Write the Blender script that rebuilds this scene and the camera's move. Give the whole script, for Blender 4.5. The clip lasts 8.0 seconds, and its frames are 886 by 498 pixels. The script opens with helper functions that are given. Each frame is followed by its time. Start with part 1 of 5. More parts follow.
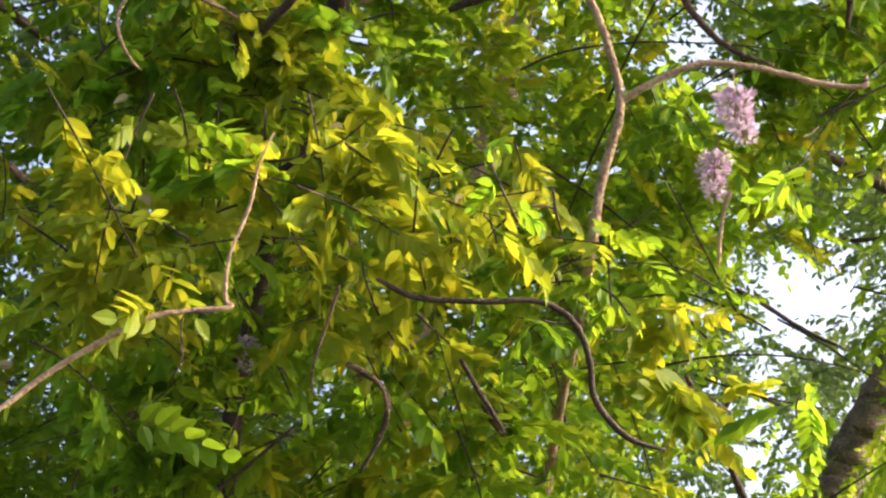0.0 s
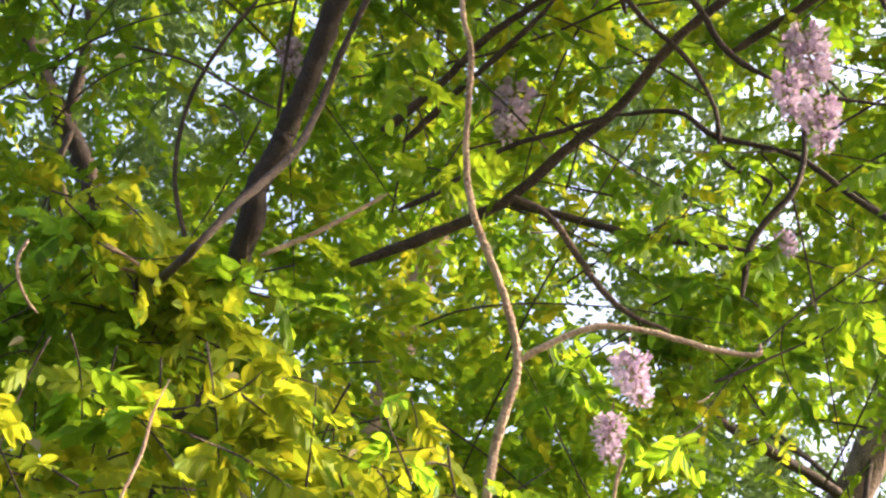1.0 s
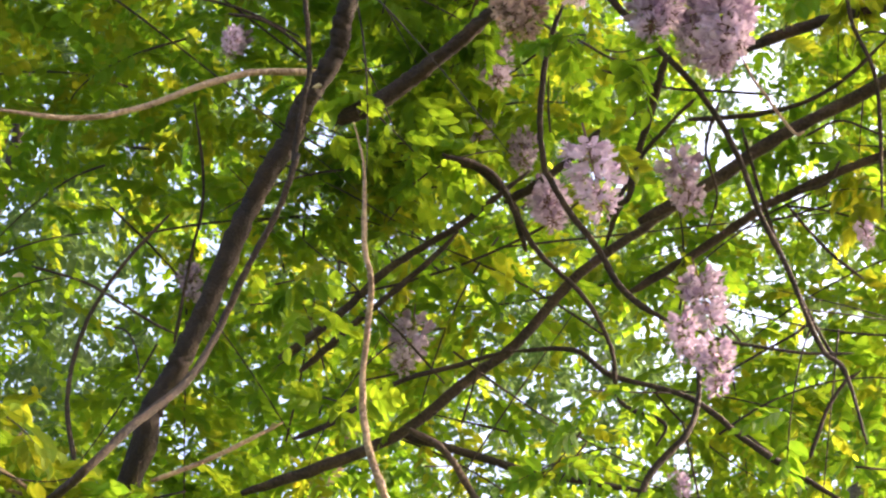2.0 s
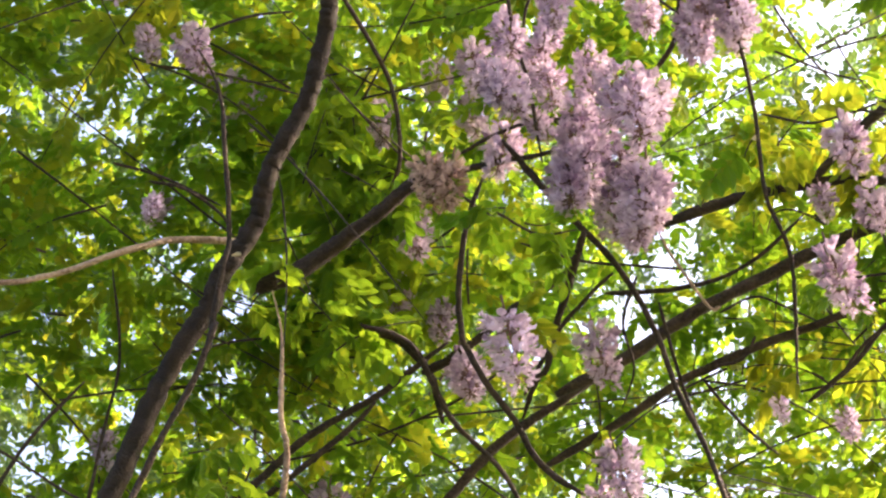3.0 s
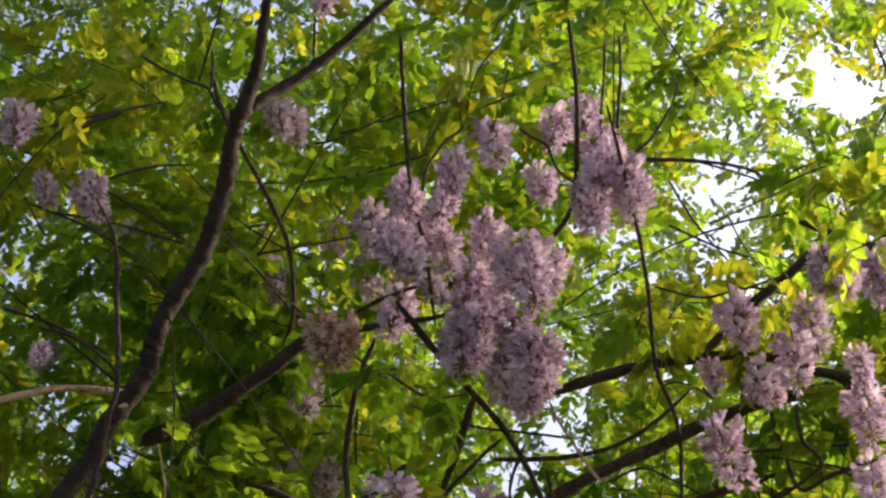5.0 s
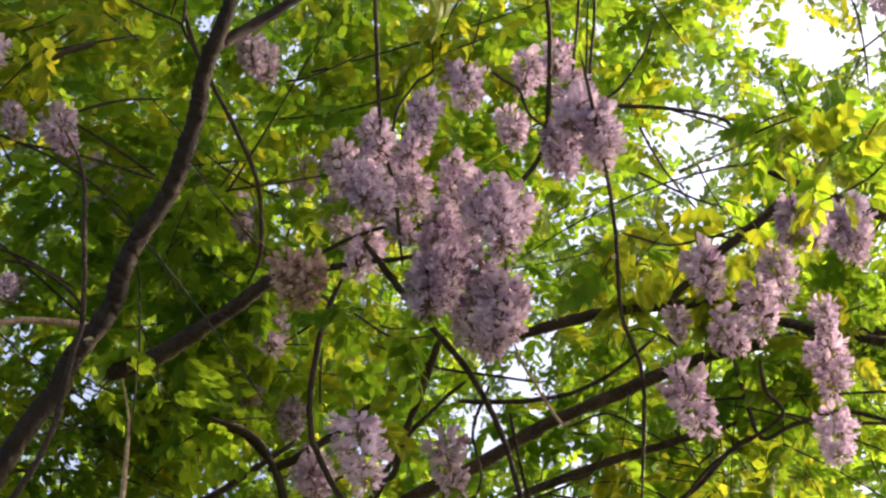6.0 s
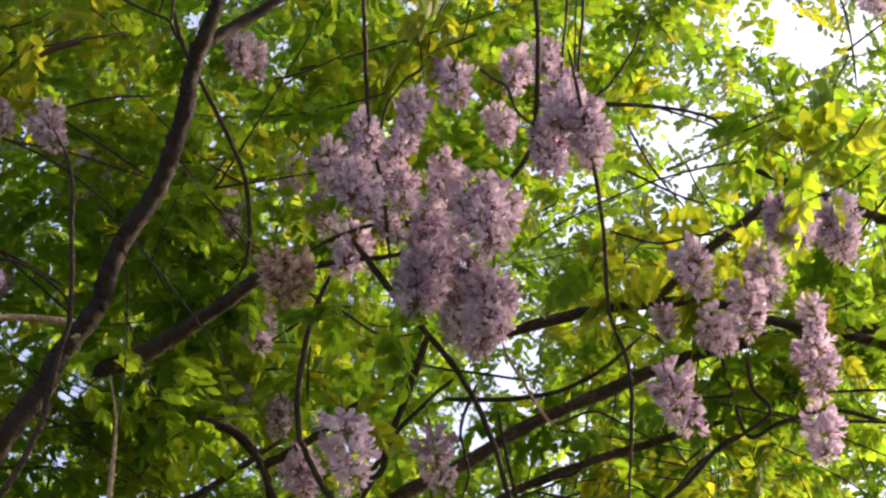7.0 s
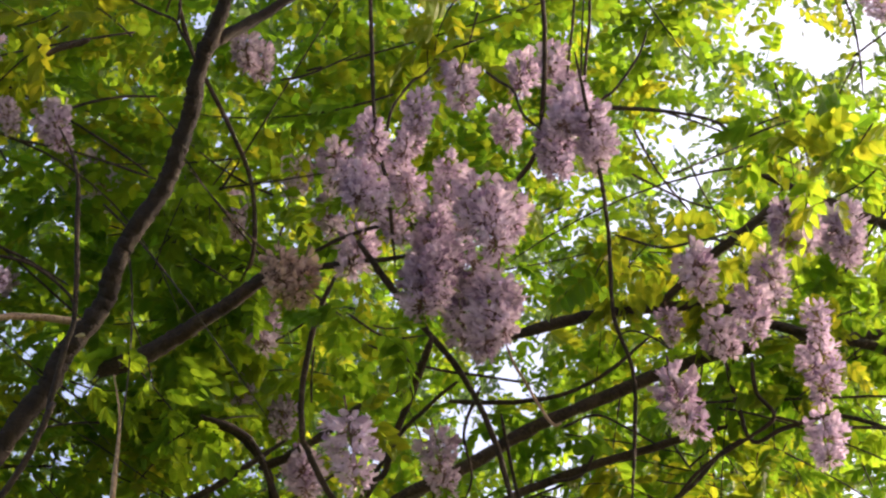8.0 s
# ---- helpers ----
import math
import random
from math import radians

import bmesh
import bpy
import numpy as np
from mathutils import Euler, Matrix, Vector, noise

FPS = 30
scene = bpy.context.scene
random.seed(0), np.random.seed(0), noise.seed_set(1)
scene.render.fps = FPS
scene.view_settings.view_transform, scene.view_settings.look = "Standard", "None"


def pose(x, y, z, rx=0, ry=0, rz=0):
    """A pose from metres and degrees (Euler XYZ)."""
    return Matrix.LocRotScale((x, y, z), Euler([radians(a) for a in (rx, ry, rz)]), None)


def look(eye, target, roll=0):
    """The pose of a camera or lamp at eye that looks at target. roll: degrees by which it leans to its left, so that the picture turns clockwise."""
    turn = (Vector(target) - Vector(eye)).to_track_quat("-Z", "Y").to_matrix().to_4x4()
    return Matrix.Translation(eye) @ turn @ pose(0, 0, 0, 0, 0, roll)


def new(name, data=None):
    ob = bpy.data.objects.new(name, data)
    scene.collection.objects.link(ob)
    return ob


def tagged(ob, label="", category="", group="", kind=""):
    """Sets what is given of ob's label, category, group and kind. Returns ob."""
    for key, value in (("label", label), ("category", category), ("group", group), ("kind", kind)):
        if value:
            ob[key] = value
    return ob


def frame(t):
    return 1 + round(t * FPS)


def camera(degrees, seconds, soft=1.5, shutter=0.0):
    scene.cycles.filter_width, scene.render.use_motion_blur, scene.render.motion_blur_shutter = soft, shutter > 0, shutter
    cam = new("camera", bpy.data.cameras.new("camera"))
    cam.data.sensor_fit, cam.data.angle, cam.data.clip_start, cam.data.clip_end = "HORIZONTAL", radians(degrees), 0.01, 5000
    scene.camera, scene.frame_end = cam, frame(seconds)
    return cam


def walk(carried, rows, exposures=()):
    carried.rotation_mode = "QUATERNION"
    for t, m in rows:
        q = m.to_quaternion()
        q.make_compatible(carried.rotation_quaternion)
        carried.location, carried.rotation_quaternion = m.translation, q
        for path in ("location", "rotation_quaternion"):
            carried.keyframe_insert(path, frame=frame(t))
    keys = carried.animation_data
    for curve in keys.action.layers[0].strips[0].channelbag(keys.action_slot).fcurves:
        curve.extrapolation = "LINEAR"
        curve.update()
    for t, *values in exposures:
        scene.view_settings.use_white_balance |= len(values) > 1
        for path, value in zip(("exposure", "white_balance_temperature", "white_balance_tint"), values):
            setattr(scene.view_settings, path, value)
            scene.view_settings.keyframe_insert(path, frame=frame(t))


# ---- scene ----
# ---------------------------------------------------------------- camera
cam = camera(25.25, 8.0, soft=2.35)
PATH = [
    (0.0, pose(0, 0, 1.6, 115.016, 2.179, -0.359)),
    (0.5, pose(0, 0, 1.6, 119.950, 2.019, -1.900)),
    (1.0, pose(0, 0, 1.6, 122.280, 1.897, -3.901)),
    (1.5, pose(0, 0, 1.6, 125.425, 2.056, -6.115)),
    (1.7, pose(0, 0, 1.6, 126.681, 2.059, -6.733)),
    (2.8, pose(0, 0, 1.6, 133.174, 2.739, -9.108)),
    (3.0, pose(0, 0, 1.6, 133.711, 3.050, -9.719)),
    (3.2, pose(0, 0, 1.6, 136.279, 3.224, -10.326)),
    (3.5, pose(0, 0, 1.6, 137.511, 3.760, -11.053)),
    (4.0, pose(0, 0, 1.6, 138.677, 4.083, -11.889)),
    (4.2, pose(0, 0, 1.6, 138.952, 4.123, -11.968)),
    (5.3, pose(0, 0, 1.6, 137.562, 3.513, -14.010)),
    (5.5, pose(0, 0, 1.6, 137.119, 3.529, -14.118)),
    (6.0, pose(0, 0, 1.6, 136.360, 3.337, -15.245)),
    (6.5, pose(0, 0, 1.6, 136.452, 3.400, -15.335)),
    (7.0, pose(0, 0, 1.6, 136.278, 3.514, -15.563)),
    (7.5, pose(0, 0, 1.6, 136.389, 3.595, -15.940)),
    (8.0, pose(0, 0, 1.6, 136.331, 3.078, -15.813)),
]
BASE = 2.27
STOPS = [(0.0, 0.09), (0.8, 0.36), (1.7, 0.66), (2.9, 0.66), (3.2, 0.28), (3.5, -0.36), (4.2, -1.0), (5.3, -0.33), (6.0, -0.23), (7.5, -0.38), (8.0, -0.32)]
walk(cam, PATH, exposures=[(t, BASE + e, 6380, 19.4) for t, e in STOPS])

# ---------------------------------------------------------------- light
SUN = Vector((0.88, 0.05, 0.40)).normalized()
world = bpy.data.worlds.new("sky")
scene.world = world
world.use_nodes = True
wn = world.node_tree
sky = wn.nodes.new("ShaderNodeTexSky")
sky.sky_type = "NISHITA"
sky.sun_disc = False
sky.sun_elevation = math.asin(SUN.z)
sky.sun_rotation = math.atan2(SUN.x, SUN.y)
sky.air_density, sky.dust_density = 0.8, 9.0
wn.nodes["Background"].inputs["Strength"].default_value = 0.15
wn.links.new(sky.outputs[0], wn.nodes["Background"].inputs["Color"])
lamp = bpy.data.lights.new("sun", "SUN")
lamp.energy, lamp.angle, lamp.color = 1.25, radians(0.6), (1.0, 0.80, 0.52)
sun = new("sun", lamp)
sun.matrix_world = look(SUN * 40, (0, 0, 0))


# ---------------------------------------------------------------- materials
def material(name):
    m = bpy.data.materials.new(name)
    m.use_nodes = True
    m.node_tree.nodes.clear()
    return m, m.node_tree.nodes, m.node_tree.links


def leaf_material(name, dark, light, glow_dark, glow_light, share=0.5, size=1.6, vary=0.55):
    """Thin leaf: a glossy face and light that comes through; hue drifts by clump and by leaflet."""
    m, n, l = material(name)
    out = n.new("ShaderNodeOutputMaterial")
    geo = n.new("ShaderNodeNewGeometry")
    drift = n.new("ShaderNodeTexNoise")
    drift.inputs["Scale"].default_value = size
    drift.inputs["Detail"].default_value = 3
    l.new(geo.outputs["Position"], drift.inputs["Vector"])
    add = n.new("ShaderNodeMath")
    add.operation = "MULTIPLY_ADD"
    add.inputs[1].default_value = vary
    l.new(geo.outputs["Random Per Island"], add.inputs[0])
    spread = n.new("ShaderNodeMapRange")
    spread.inputs["From Min"].default_value, spread.inputs["From Max"].default_value = 0.33, 0.67
    spread.inputs["To Min"].default_value, spread.inputs["To Max"].default_value = -0.1, 0.55
    l.new(drift.outputs["Fac"], spread.inputs["Value"])
    l.new(spread.outputs["Result"], add.inputs[2])
    fine = n.new("ShaderNodeTexNoise")
    fine.inputs["Scale"].default_value = 45
    l.new(geo.outputs["Position"], fine.inputs["Vector"])
    mottle = n.new("ShaderNodeMath")
    mottle.operation = "MULTIPLY_ADD"
    mottle.inputs[1].default_value = 0.7
    l.new(fine.outputs["Fac"], mottle.inputs[0])
    shifted = n.new("ShaderNodeMath")
    shifted.operation = "SUBTRACT"
    shifted.inputs[1].default_value = 0.35
    l.new(add.outputs[0], shifted.inputs[0])
    l.new(shifted.outputs[0], mottle.inputs[2])
    face, through_mix = n.new("ShaderNodeMix"), n.new("ShaderNodeMix")
    for mix, a, b in ((face, dark, light), (through_mix, glow_dark, glow_light)):
        mix.data_type = "RGBA"
        l.new(mottle.outputs[0], mix.inputs["Factor"])
        mix.inputs["A"].default_value, mix.inputs["B"].default_value = (*a, 1), (*b, 1)
    bump = n.new("ShaderNodeBump")
    bump.inputs["Strength"].default_value, bump.inputs["Distance"].default_value = 0.35, 0.004
    l.new(fine.outputs["Fac"], bump.inputs["Height"])
    p = n.new("ShaderNodeBsdfPrincipled")
    p.inputs["Roughness"].default_value = 0.52
    p.inputs["Specular IOR Level"].default_value = 0.12
    t = n.new("ShaderNodeBsdfTranslucent")
    s = n.new("ShaderNodeMixShader")
    s.inputs[0].default_value = share
    l.new(face.outputs["Result"], p.inputs["Base Color"])
    l.new(bump.outputs[0], p.inputs["Normal"])
    l.new(through_mix.outputs["Result"], t.inputs["Color"])
    l.new(p.outputs[0], s.inputs[1])
    l.new(t.outputs[0], s.inputs[2])
    l.new(s.outputs[0], out.inputs[0])
    return m


def bark_material(name, dark, light, scale=14, rough=0.85):
    m, n, l = material(name)
    out = n.new("ShaderNodeOutputMaterial")
    geo = n.new("ShaderNodeNewGeometry")
    big, small = n.new("ShaderNodeTexNoise"), n.new("ShaderNodeTexNoise")
    big.inputs["Scale"].default_value, small.inputs["Scale"].default_value = scale, scale * 9
    big.inputs["Detail"].default_value, small.inputs["Detail"].default_value = 6, 8
    for k in (big, small):
        l.new(geo.outputs["Position"], k.inputs["Vector"])
    ramp = n.new("ShaderNodeValToRGB")
    ramp.color_ramp.elements[0].position, ramp.color_ramp.elements[1].position = 0.36, 0.66
    ramp.color_ramp.elements[0].color, ramp.color_ramp.elements[1].color = (*dark, 1), (*light, 1)
    mix = n.new("ShaderNodeMath")
    mix.operation = "MULTIPLY_ADD"
    mix.inputs[1].default_value = 0.5
    half = n.new("ShaderNodeMath")
    half.operation = "MULTIPLY"
    half.inputs[1].default_value = 0.5
    l.new(big.outputs["Fac"], half.inputs[0])
    l.new(small.outputs["Fac"], mix.inputs[0])
    l.new(half.outputs[0], mix.inputs[2])
    l.new(mix.outputs[0], ramp.inputs["Fac"])
    bump = n.new("ShaderNodeBump")
    bump.inputs["Strength"].default_value, bump.inputs["Distance"].default_value = 1.0, 0.02
    l.new(mix.outputs[0], bump.inputs["Height"])
    p = n.new("ShaderNodeBsdfPrincipled")
    p.inputs["Roughness"].default_value = rough
    l.new(ramp.outputs[0], p.inputs["Base Color"])
    l.new(bump.outputs[0], p.inputs["Normal"])
    l.new(p.outputs[0], out.inputs[0])
    return m


# yellow-green leaves carry sunlight in their colour, deep green ones carry shade
leaf_deep = leaf_material("deep_green_leaf", (0.044, 0.118, 0.012), (0.092, 0.185, 0.014), (0.165, 0.345, 0.014), (0.30, 0.455, 0.018), 0.58)
leaf_fresh = leaf_material("fresh_green_leaf", (0.064, 0.150, 0.012), (0.130, 0.225, 0.014), (0.180, 0.37, 0.014), (0.355, 0.465, 0.017), 0.57)
leaf_bright = leaf_material("sunlit_yellow_green_leaf", (0.084, 0.168, 0.014), (0.175, 0.230, 0.016), (0.25, 0.38, 0.015), (0.50, 0.48, 0.020), 0.52)
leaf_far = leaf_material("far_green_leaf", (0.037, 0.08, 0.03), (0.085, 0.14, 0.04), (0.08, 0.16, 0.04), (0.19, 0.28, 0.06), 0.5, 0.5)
petal = leaf_material("lilac_petal", (0.23, 0.15, 0.25), (0.67, 0.565, 0.69), (0.27, 0.165, 0.27), (0.67, 0.54, 0.65), 0.34, 9, 1.0)
petal_faded = leaf_material("faded_pinkish_petal", (0.24, 0.14, 0.15), (0.78, 0.60, 0.55), (0.26, 0.14, 0.13), (0.62, 0.44, 0.38), 0.34, 9, 1.0)
calyx = leaf_material("brown_green_calyx", (0.12, 0.066, 0.055), (0.22, 0.13, 0.095), (0.09, 0.05, 0.04), (0.14, 0.08, 0.06), 0.15)
# near-black barks: the shade on backlit trunk and stems is put into the colour
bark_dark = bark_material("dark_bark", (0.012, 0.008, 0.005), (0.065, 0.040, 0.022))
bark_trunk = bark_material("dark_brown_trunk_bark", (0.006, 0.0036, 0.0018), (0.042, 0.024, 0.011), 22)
# lighter brown: the veil of glare over these limbs is put into the colour
bark_brown = bark_material("veiled_brown_bark", (0.016, 0.011, 0.007), (0.095, 0.062, 0.038))
bark_mid = bark_material("brown_bark", (0.030, 0.019, 0.012), (0.14, 0.09, 0.052))
# light brown stems, painted paler still for the sunlight on them
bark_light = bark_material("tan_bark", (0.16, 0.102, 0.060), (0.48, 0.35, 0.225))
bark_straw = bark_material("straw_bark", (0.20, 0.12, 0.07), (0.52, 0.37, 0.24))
bark_grey = bark_material("grey_bark", (0.06, 0.042, 0.03), (0.26, 0.19, 0.14), 9)
bark_pale = bark_material("pale_bark", (0.15, 0.10, 0.065), (0.34, 0.25, 0.17), 7)
soil = bark_material("soil_and_litter", (0.03, 0.03, 0.016), (0.075, 0.085, 0.032), 2.2, 0.95)


# ---------------------------------------------------------------- building
def mesh_of(name, verts, tris, mat, smooth=False):
    me = bpy.data.meshes.new(name)
    me.vertices.add(len(verts))
    me.vertices.foreach_set("co", np.asarray(verts, np.float32).ravel())
    me.loops.add(3 * len(tris))
    me.loops.foreach_set("vertex_index", np.asarray(tris, np.int32).ravel())
    me.polygons.add(len(tris))
    me.polygons.foreach_set("loop_start", np.arange(0, 3 * len(tris), 3, dtype=np.int32))
    me.polygons.foreach_set("use_smooth", np.full(len(tris), smooth))
    me.update(calc_edges=True)
    me.materials.append(mat)
    return me


def under(ob, parent):
    ob.parent = parent
    return ob


def part(name, me, parent, label=""):
    return tagged(under(new(name, me), parent), label)


def tube(points, sides=8, steps=5, rough=0.1, seed=0, rooted=True):
    """A tapered, slightly knobbly stem along a smooth line; points are x, y, z, radius."""
    rng = np.random.default_rng(seed)
    p = np.array(points, float)
    ext = np.vstack([2 * p[0] - p[1], p, 2 * p[-1] - p[-2]])
    ring = []
    for i in range(len(p) - 1):
        a, b, c, d = ext[i:i + 4]
        for k in range(steps):
            u = k / steps
            ring.append(0.5 * (2 * b + (c - a) * u + (2 * a - 5 * b + 4 * c - d) * u ** 2 + (3 * b - a - 3 * c + d) * u ** 3))
    ring.append(p[-1])
    ring = np.array(ring)
    n = len(ring)
    swell = np.convolve(rng.normal(size=n + 4), (0.15, 0.25, 0.3, 0.25, 0.15), "valid")
    ring[:, 3] = np.maximum(ring[:, 3], 0.002) * (1 + 2 * rough * swell)
    ring[1:-1, :3] += rng.normal(size=(n - 2, 3)) * ring[1:-1, 3:] * 0.06
    ring[:, 3] *= np.clip((1.12 - np.linspace(0, 1, n)) / 0.24, 0, 1)
    if not rooted:
        ring[:, 3] *= np.clip((np.linspace(0, 1, n) + 0.05) / 0.1, 0, 1)
    for k in range(2, n - 2):
        if rng.random() < 0.05:
            ring[k, 3] *= 1.12
    ahead = np.gradient(ring[:, :3], axis=0)
    ahead /= np.linalg.norm(ahead, axis=1, keepdims=True) + 1e-9
    side = np.cross(ahead, (0.3, 0.9, 0.31))
    side /= np.linalg.norm(side, axis=1, keepdims=True) + 1e-9
    other = np.cross(ahead, side)
    ang = np.linspace(0, 2 * math.pi, sides, endpoint=False)
    wob = 1 + 0.045 * rng.normal(size=(n, sides))
    verts = (ring[:, None, :3] + ring[:, None, 3:] * wob[:, :, None] * (np.cos(ang)[None, :, None] * side[:, None] + np.sin(ang)[None, :, None] * other[:, None])).reshape(-1, 3)
    tris = []
    for i in range(n - 1):
        for j in range(sides):
            a, b = i * sides + j, i * sides + (j + 1) % sides
            tris += [(a, b, b + sides), (a, b + sides, a + sides)]
    for j in range(1, sides - 1):
        tris += [(0, j + 1, j), ((n - 1) * sides, (n - 1) * sides + j, (n - 1) * sides + j + 1)]
    return verts, np.array(tris)




def leaflet_shape(rows, widths, cup, dip):
    """A leaflet one unit long: base, rows of left edge, midrib and right edge, tip."""
    v, t = [(0, 0, 0)], []
    for y, w in zip(rows, widths):
        z = -dip * y * y
        v += [(-w / 2, y, z + cup * w), (0, y, z), (w / 2, y, z + cup * w)]
    v.append((0, 1, -dip))
    last = len(v) - 1
    t += [(0, 2, 1), (0, 3, 2)]
    for k in range(len(rows) - 1):
        a = 1 + 3 * k
        t += [(a, a + 1, a + 4), (a, a + 4, a + 3), (a + 1, a + 2, a + 5), (a + 1, a + 5, a + 4)]
    t += [(last - 3, last - 2, last), (last - 2, last - 1, last)]
    return np.array(v), np.array(t)


LEAFLET_V, LEAFLET_T = leaflet_shape((0.10, 0.28, 0.50, 0.70, 0.86), (0.55, 0.92, 1.0, 0.74, 0.38), 0.10, 0.14)


def blade_shape(rows, widths, dip):
    """A small leaflet one unit long with no midrib fold: base, rows of left and right edge, tip."""
    v = [(0, 0, 0)]
    for y, w in zip(rows, widths):
        v += [(-w / 2, y, -dip * y * y), (w / 2, y, -dip * y * y + 0.04 * w)]
    v.append((0, 1, -dip))
    last = len(v) - 1
    t = [(0, 2, 1)]
    for k in range(len(rows) - 1):
        a = 1 + 2 * k
        t += [(a, a + 1, a + 3), (a, a + 3, a + 2)]
    t.append((last - 2, last - 1, last))
    return np.array(v), np.array(t)


OVAL_V, OVAL_T = blade_shape((0.24, 0.74), (0.94, 0.90), 0.10)
KITE_V = np.array([(0, 0, 0), (0.5, 0.5, 0.03), (0, 1, -0.05), (-0.5, 0.5, 0.03)])
KITE_T = np.array([(0, 1, 2), (0, 2, 3)])


def turn(rx, ry, rz):
    return np.array(Euler((rx, ry, rz)).to_matrix())


def compound_leaf(rng, pairs, length, width, shape, faces, reach, stalk=True):
    """A pinnate leaf along +y, face up: leaflets in pairs and one at the tip, drooping along a curved rib."""
    vs, ts, count = [], [], 0
    droop = rng.uniform(0.15, 0.55)
    bend = rng.uniform(-0.2, 0.2)

    def rib(u):
        return np.array([bend * reach * u * u, reach * u, -droop * reach * u * u])
    spots = [(0.22 + 0.74 * i / pairs, s) for i in range(pairs) for s in (-1, 1)] + [(1.0, 0)]
    for u, s in spots:
        size = length * (0.72 + 0.5 * math.sin(math.pi * min(0.25 + 0.65 * u, 1))) * rng.uniform(0.85, 1.1)
        m = turn(rng.normal(-0.25, 0.22) - droop * u, rng.normal(0, 0.25) + 0.25 * s, -s * rng.normal(1.02, 0.14) - 0.3 * bend)
        v = (shape * (width / length, 1, 0.7) * size) @ m.T + rib(u)
        vs.append(v)
        ts.append(faces + count)
        count += len(v)
    if stalk:
        v, t = tube([(*rib(u), 0.0022 - 0.0012 * u) for u in (0, 0.5, 1)], 3, 1, 0, 1)
        vs.append(v)
        ts.append(t + count)
    return np.vstack(vs), np.vstack(ts)


seeds = np.random.default_rng(11)
VINE_KINDS = [compound_leaf(seeds, int(seeds.integers(5, 7)), 0.062, 0.034, LEAFLET_V, LEAFLET_T, seeds.uniform(0.16, 0.22)) for _ in range(9)]
LOCUST_KINDS = [compound_leaf(seeds, int(seeds.integers(6, 9)), 0.042, 0.0225, OVAL_V, OVAL_T, seeds.uniform(0.21, 0.27)) for _ in range(8)]
FAR_KINDS = [compound_leaf(seeds, 7, 0.050, 0.026, KITE_V, KITE_T, 0.26, False) for _ in range(6)]


def poses(rng, places, low=-0.9, high=0.25, lean=0.5):
    """Random turns: ribs point any way round and mostly droop, faces mostly look up."""
    out = []
    for _ in range(len(places)):
        out.append(turn(0, 0, rng.uniform(0, 6.2832)) @ turn(rng.uniform(low, high), 0, 0) @ turn(0, rng.normal(0, lean), 0))
    return np.array(out)


def joined(name, kinds, places, turns, sizes, mat):
    rng = np.random.default_rng(len(places))
    pick = rng.integers(0, len(kinds), len(places))
    vs, ts, count = [], [], 0
    for k, (v, t) in enumerate(kinds):
        sel = np.nonzero(pick == k)[0]
        if not len(sel):
            continue
        w = np.einsum("nij,vj->nvi", turns[sel], v) * sizes[sel, None, None] + places[sel, None, :]
        f = t[None] + (np.arange(len(sel)) * len(v))[:, None, None] + count
        vs.append(w.reshape(-1, 3))
        ts.append(f.reshape(-1, 3))
        count += len(sel) * len(v)
    return mesh_of(name, np.vstack(vs), np.vstack(ts), mat)


# ---------------------------------------------------------------- ground
def ground_sheet():
    n, reach = 60, 400.0
    u = np.linspace(-1, 1, n)
    u = np.sign(u) * np.abs(u) ** 2.6 * reach
    x, y = np.meshgrid(u, u)
    z = np.array([[0.05 * noise.noise((a * 0.4, b * 0.4, 0)) if abs(a) + abs(b) < 60 else 0 for a, b in zip(r, s)] for r, s in zip(x, y)])
    v = np.stack([x, y, z], -1).reshape(-1, 3)
    t = []
    for i in range(n - 1):
        for j in range(n - 1):
            a = i * n + j
            t += [(a, a + 1, a + n + 1), (a, a + n + 1, a + n)]
    return tagged(new("ground", mesh_of("ground", v, np.array(t), soil, True)), "bare brown soil with leaf litter under the trees", "ground", kind="structure")


ground_sheet()


# ---------------------------------------------------------------- trees and vine
def thing(name, x, y, label, category, group=""):
    e = new(name)
    e.location = (x, y, 0)
    return tagged(e, label, category, group)


vine = thing("wisteria_vine", 0, 0, "flowering wisteria vine with twisting brown stems and yellow-green leaves", "vine")
locust = thing("locust_tree", 0, 0, "dark-barked leaning locust tree with small oval leaflets", "tree")
tree_r = thing("tree", 0, 0, "tree with a sunlit grey-brown trunk and fine leaves", "tree", "background trees")
tree_l = thing("tree", 0, 0, "tree with dark forked trunk in deep shade", "tree", "background trees")
tree_c = thing("tree", 0, 0, "tree with a pale trunk half hidden by leaves", "tree", "background trees")
count_limbs = [0]


def limb(parent, name, mat, points):
    count_limbs[0] += 1
    thick = max(q[3] for q in points)
    v, t = tube(points, 12 if thick > 0.02 else 7, 9 if thick > 0.02 else 6, 0.03, count_limbs[0], points[0][2] < 0)
    return part(name, mesh_of(name, v, t, mat, True), parent)


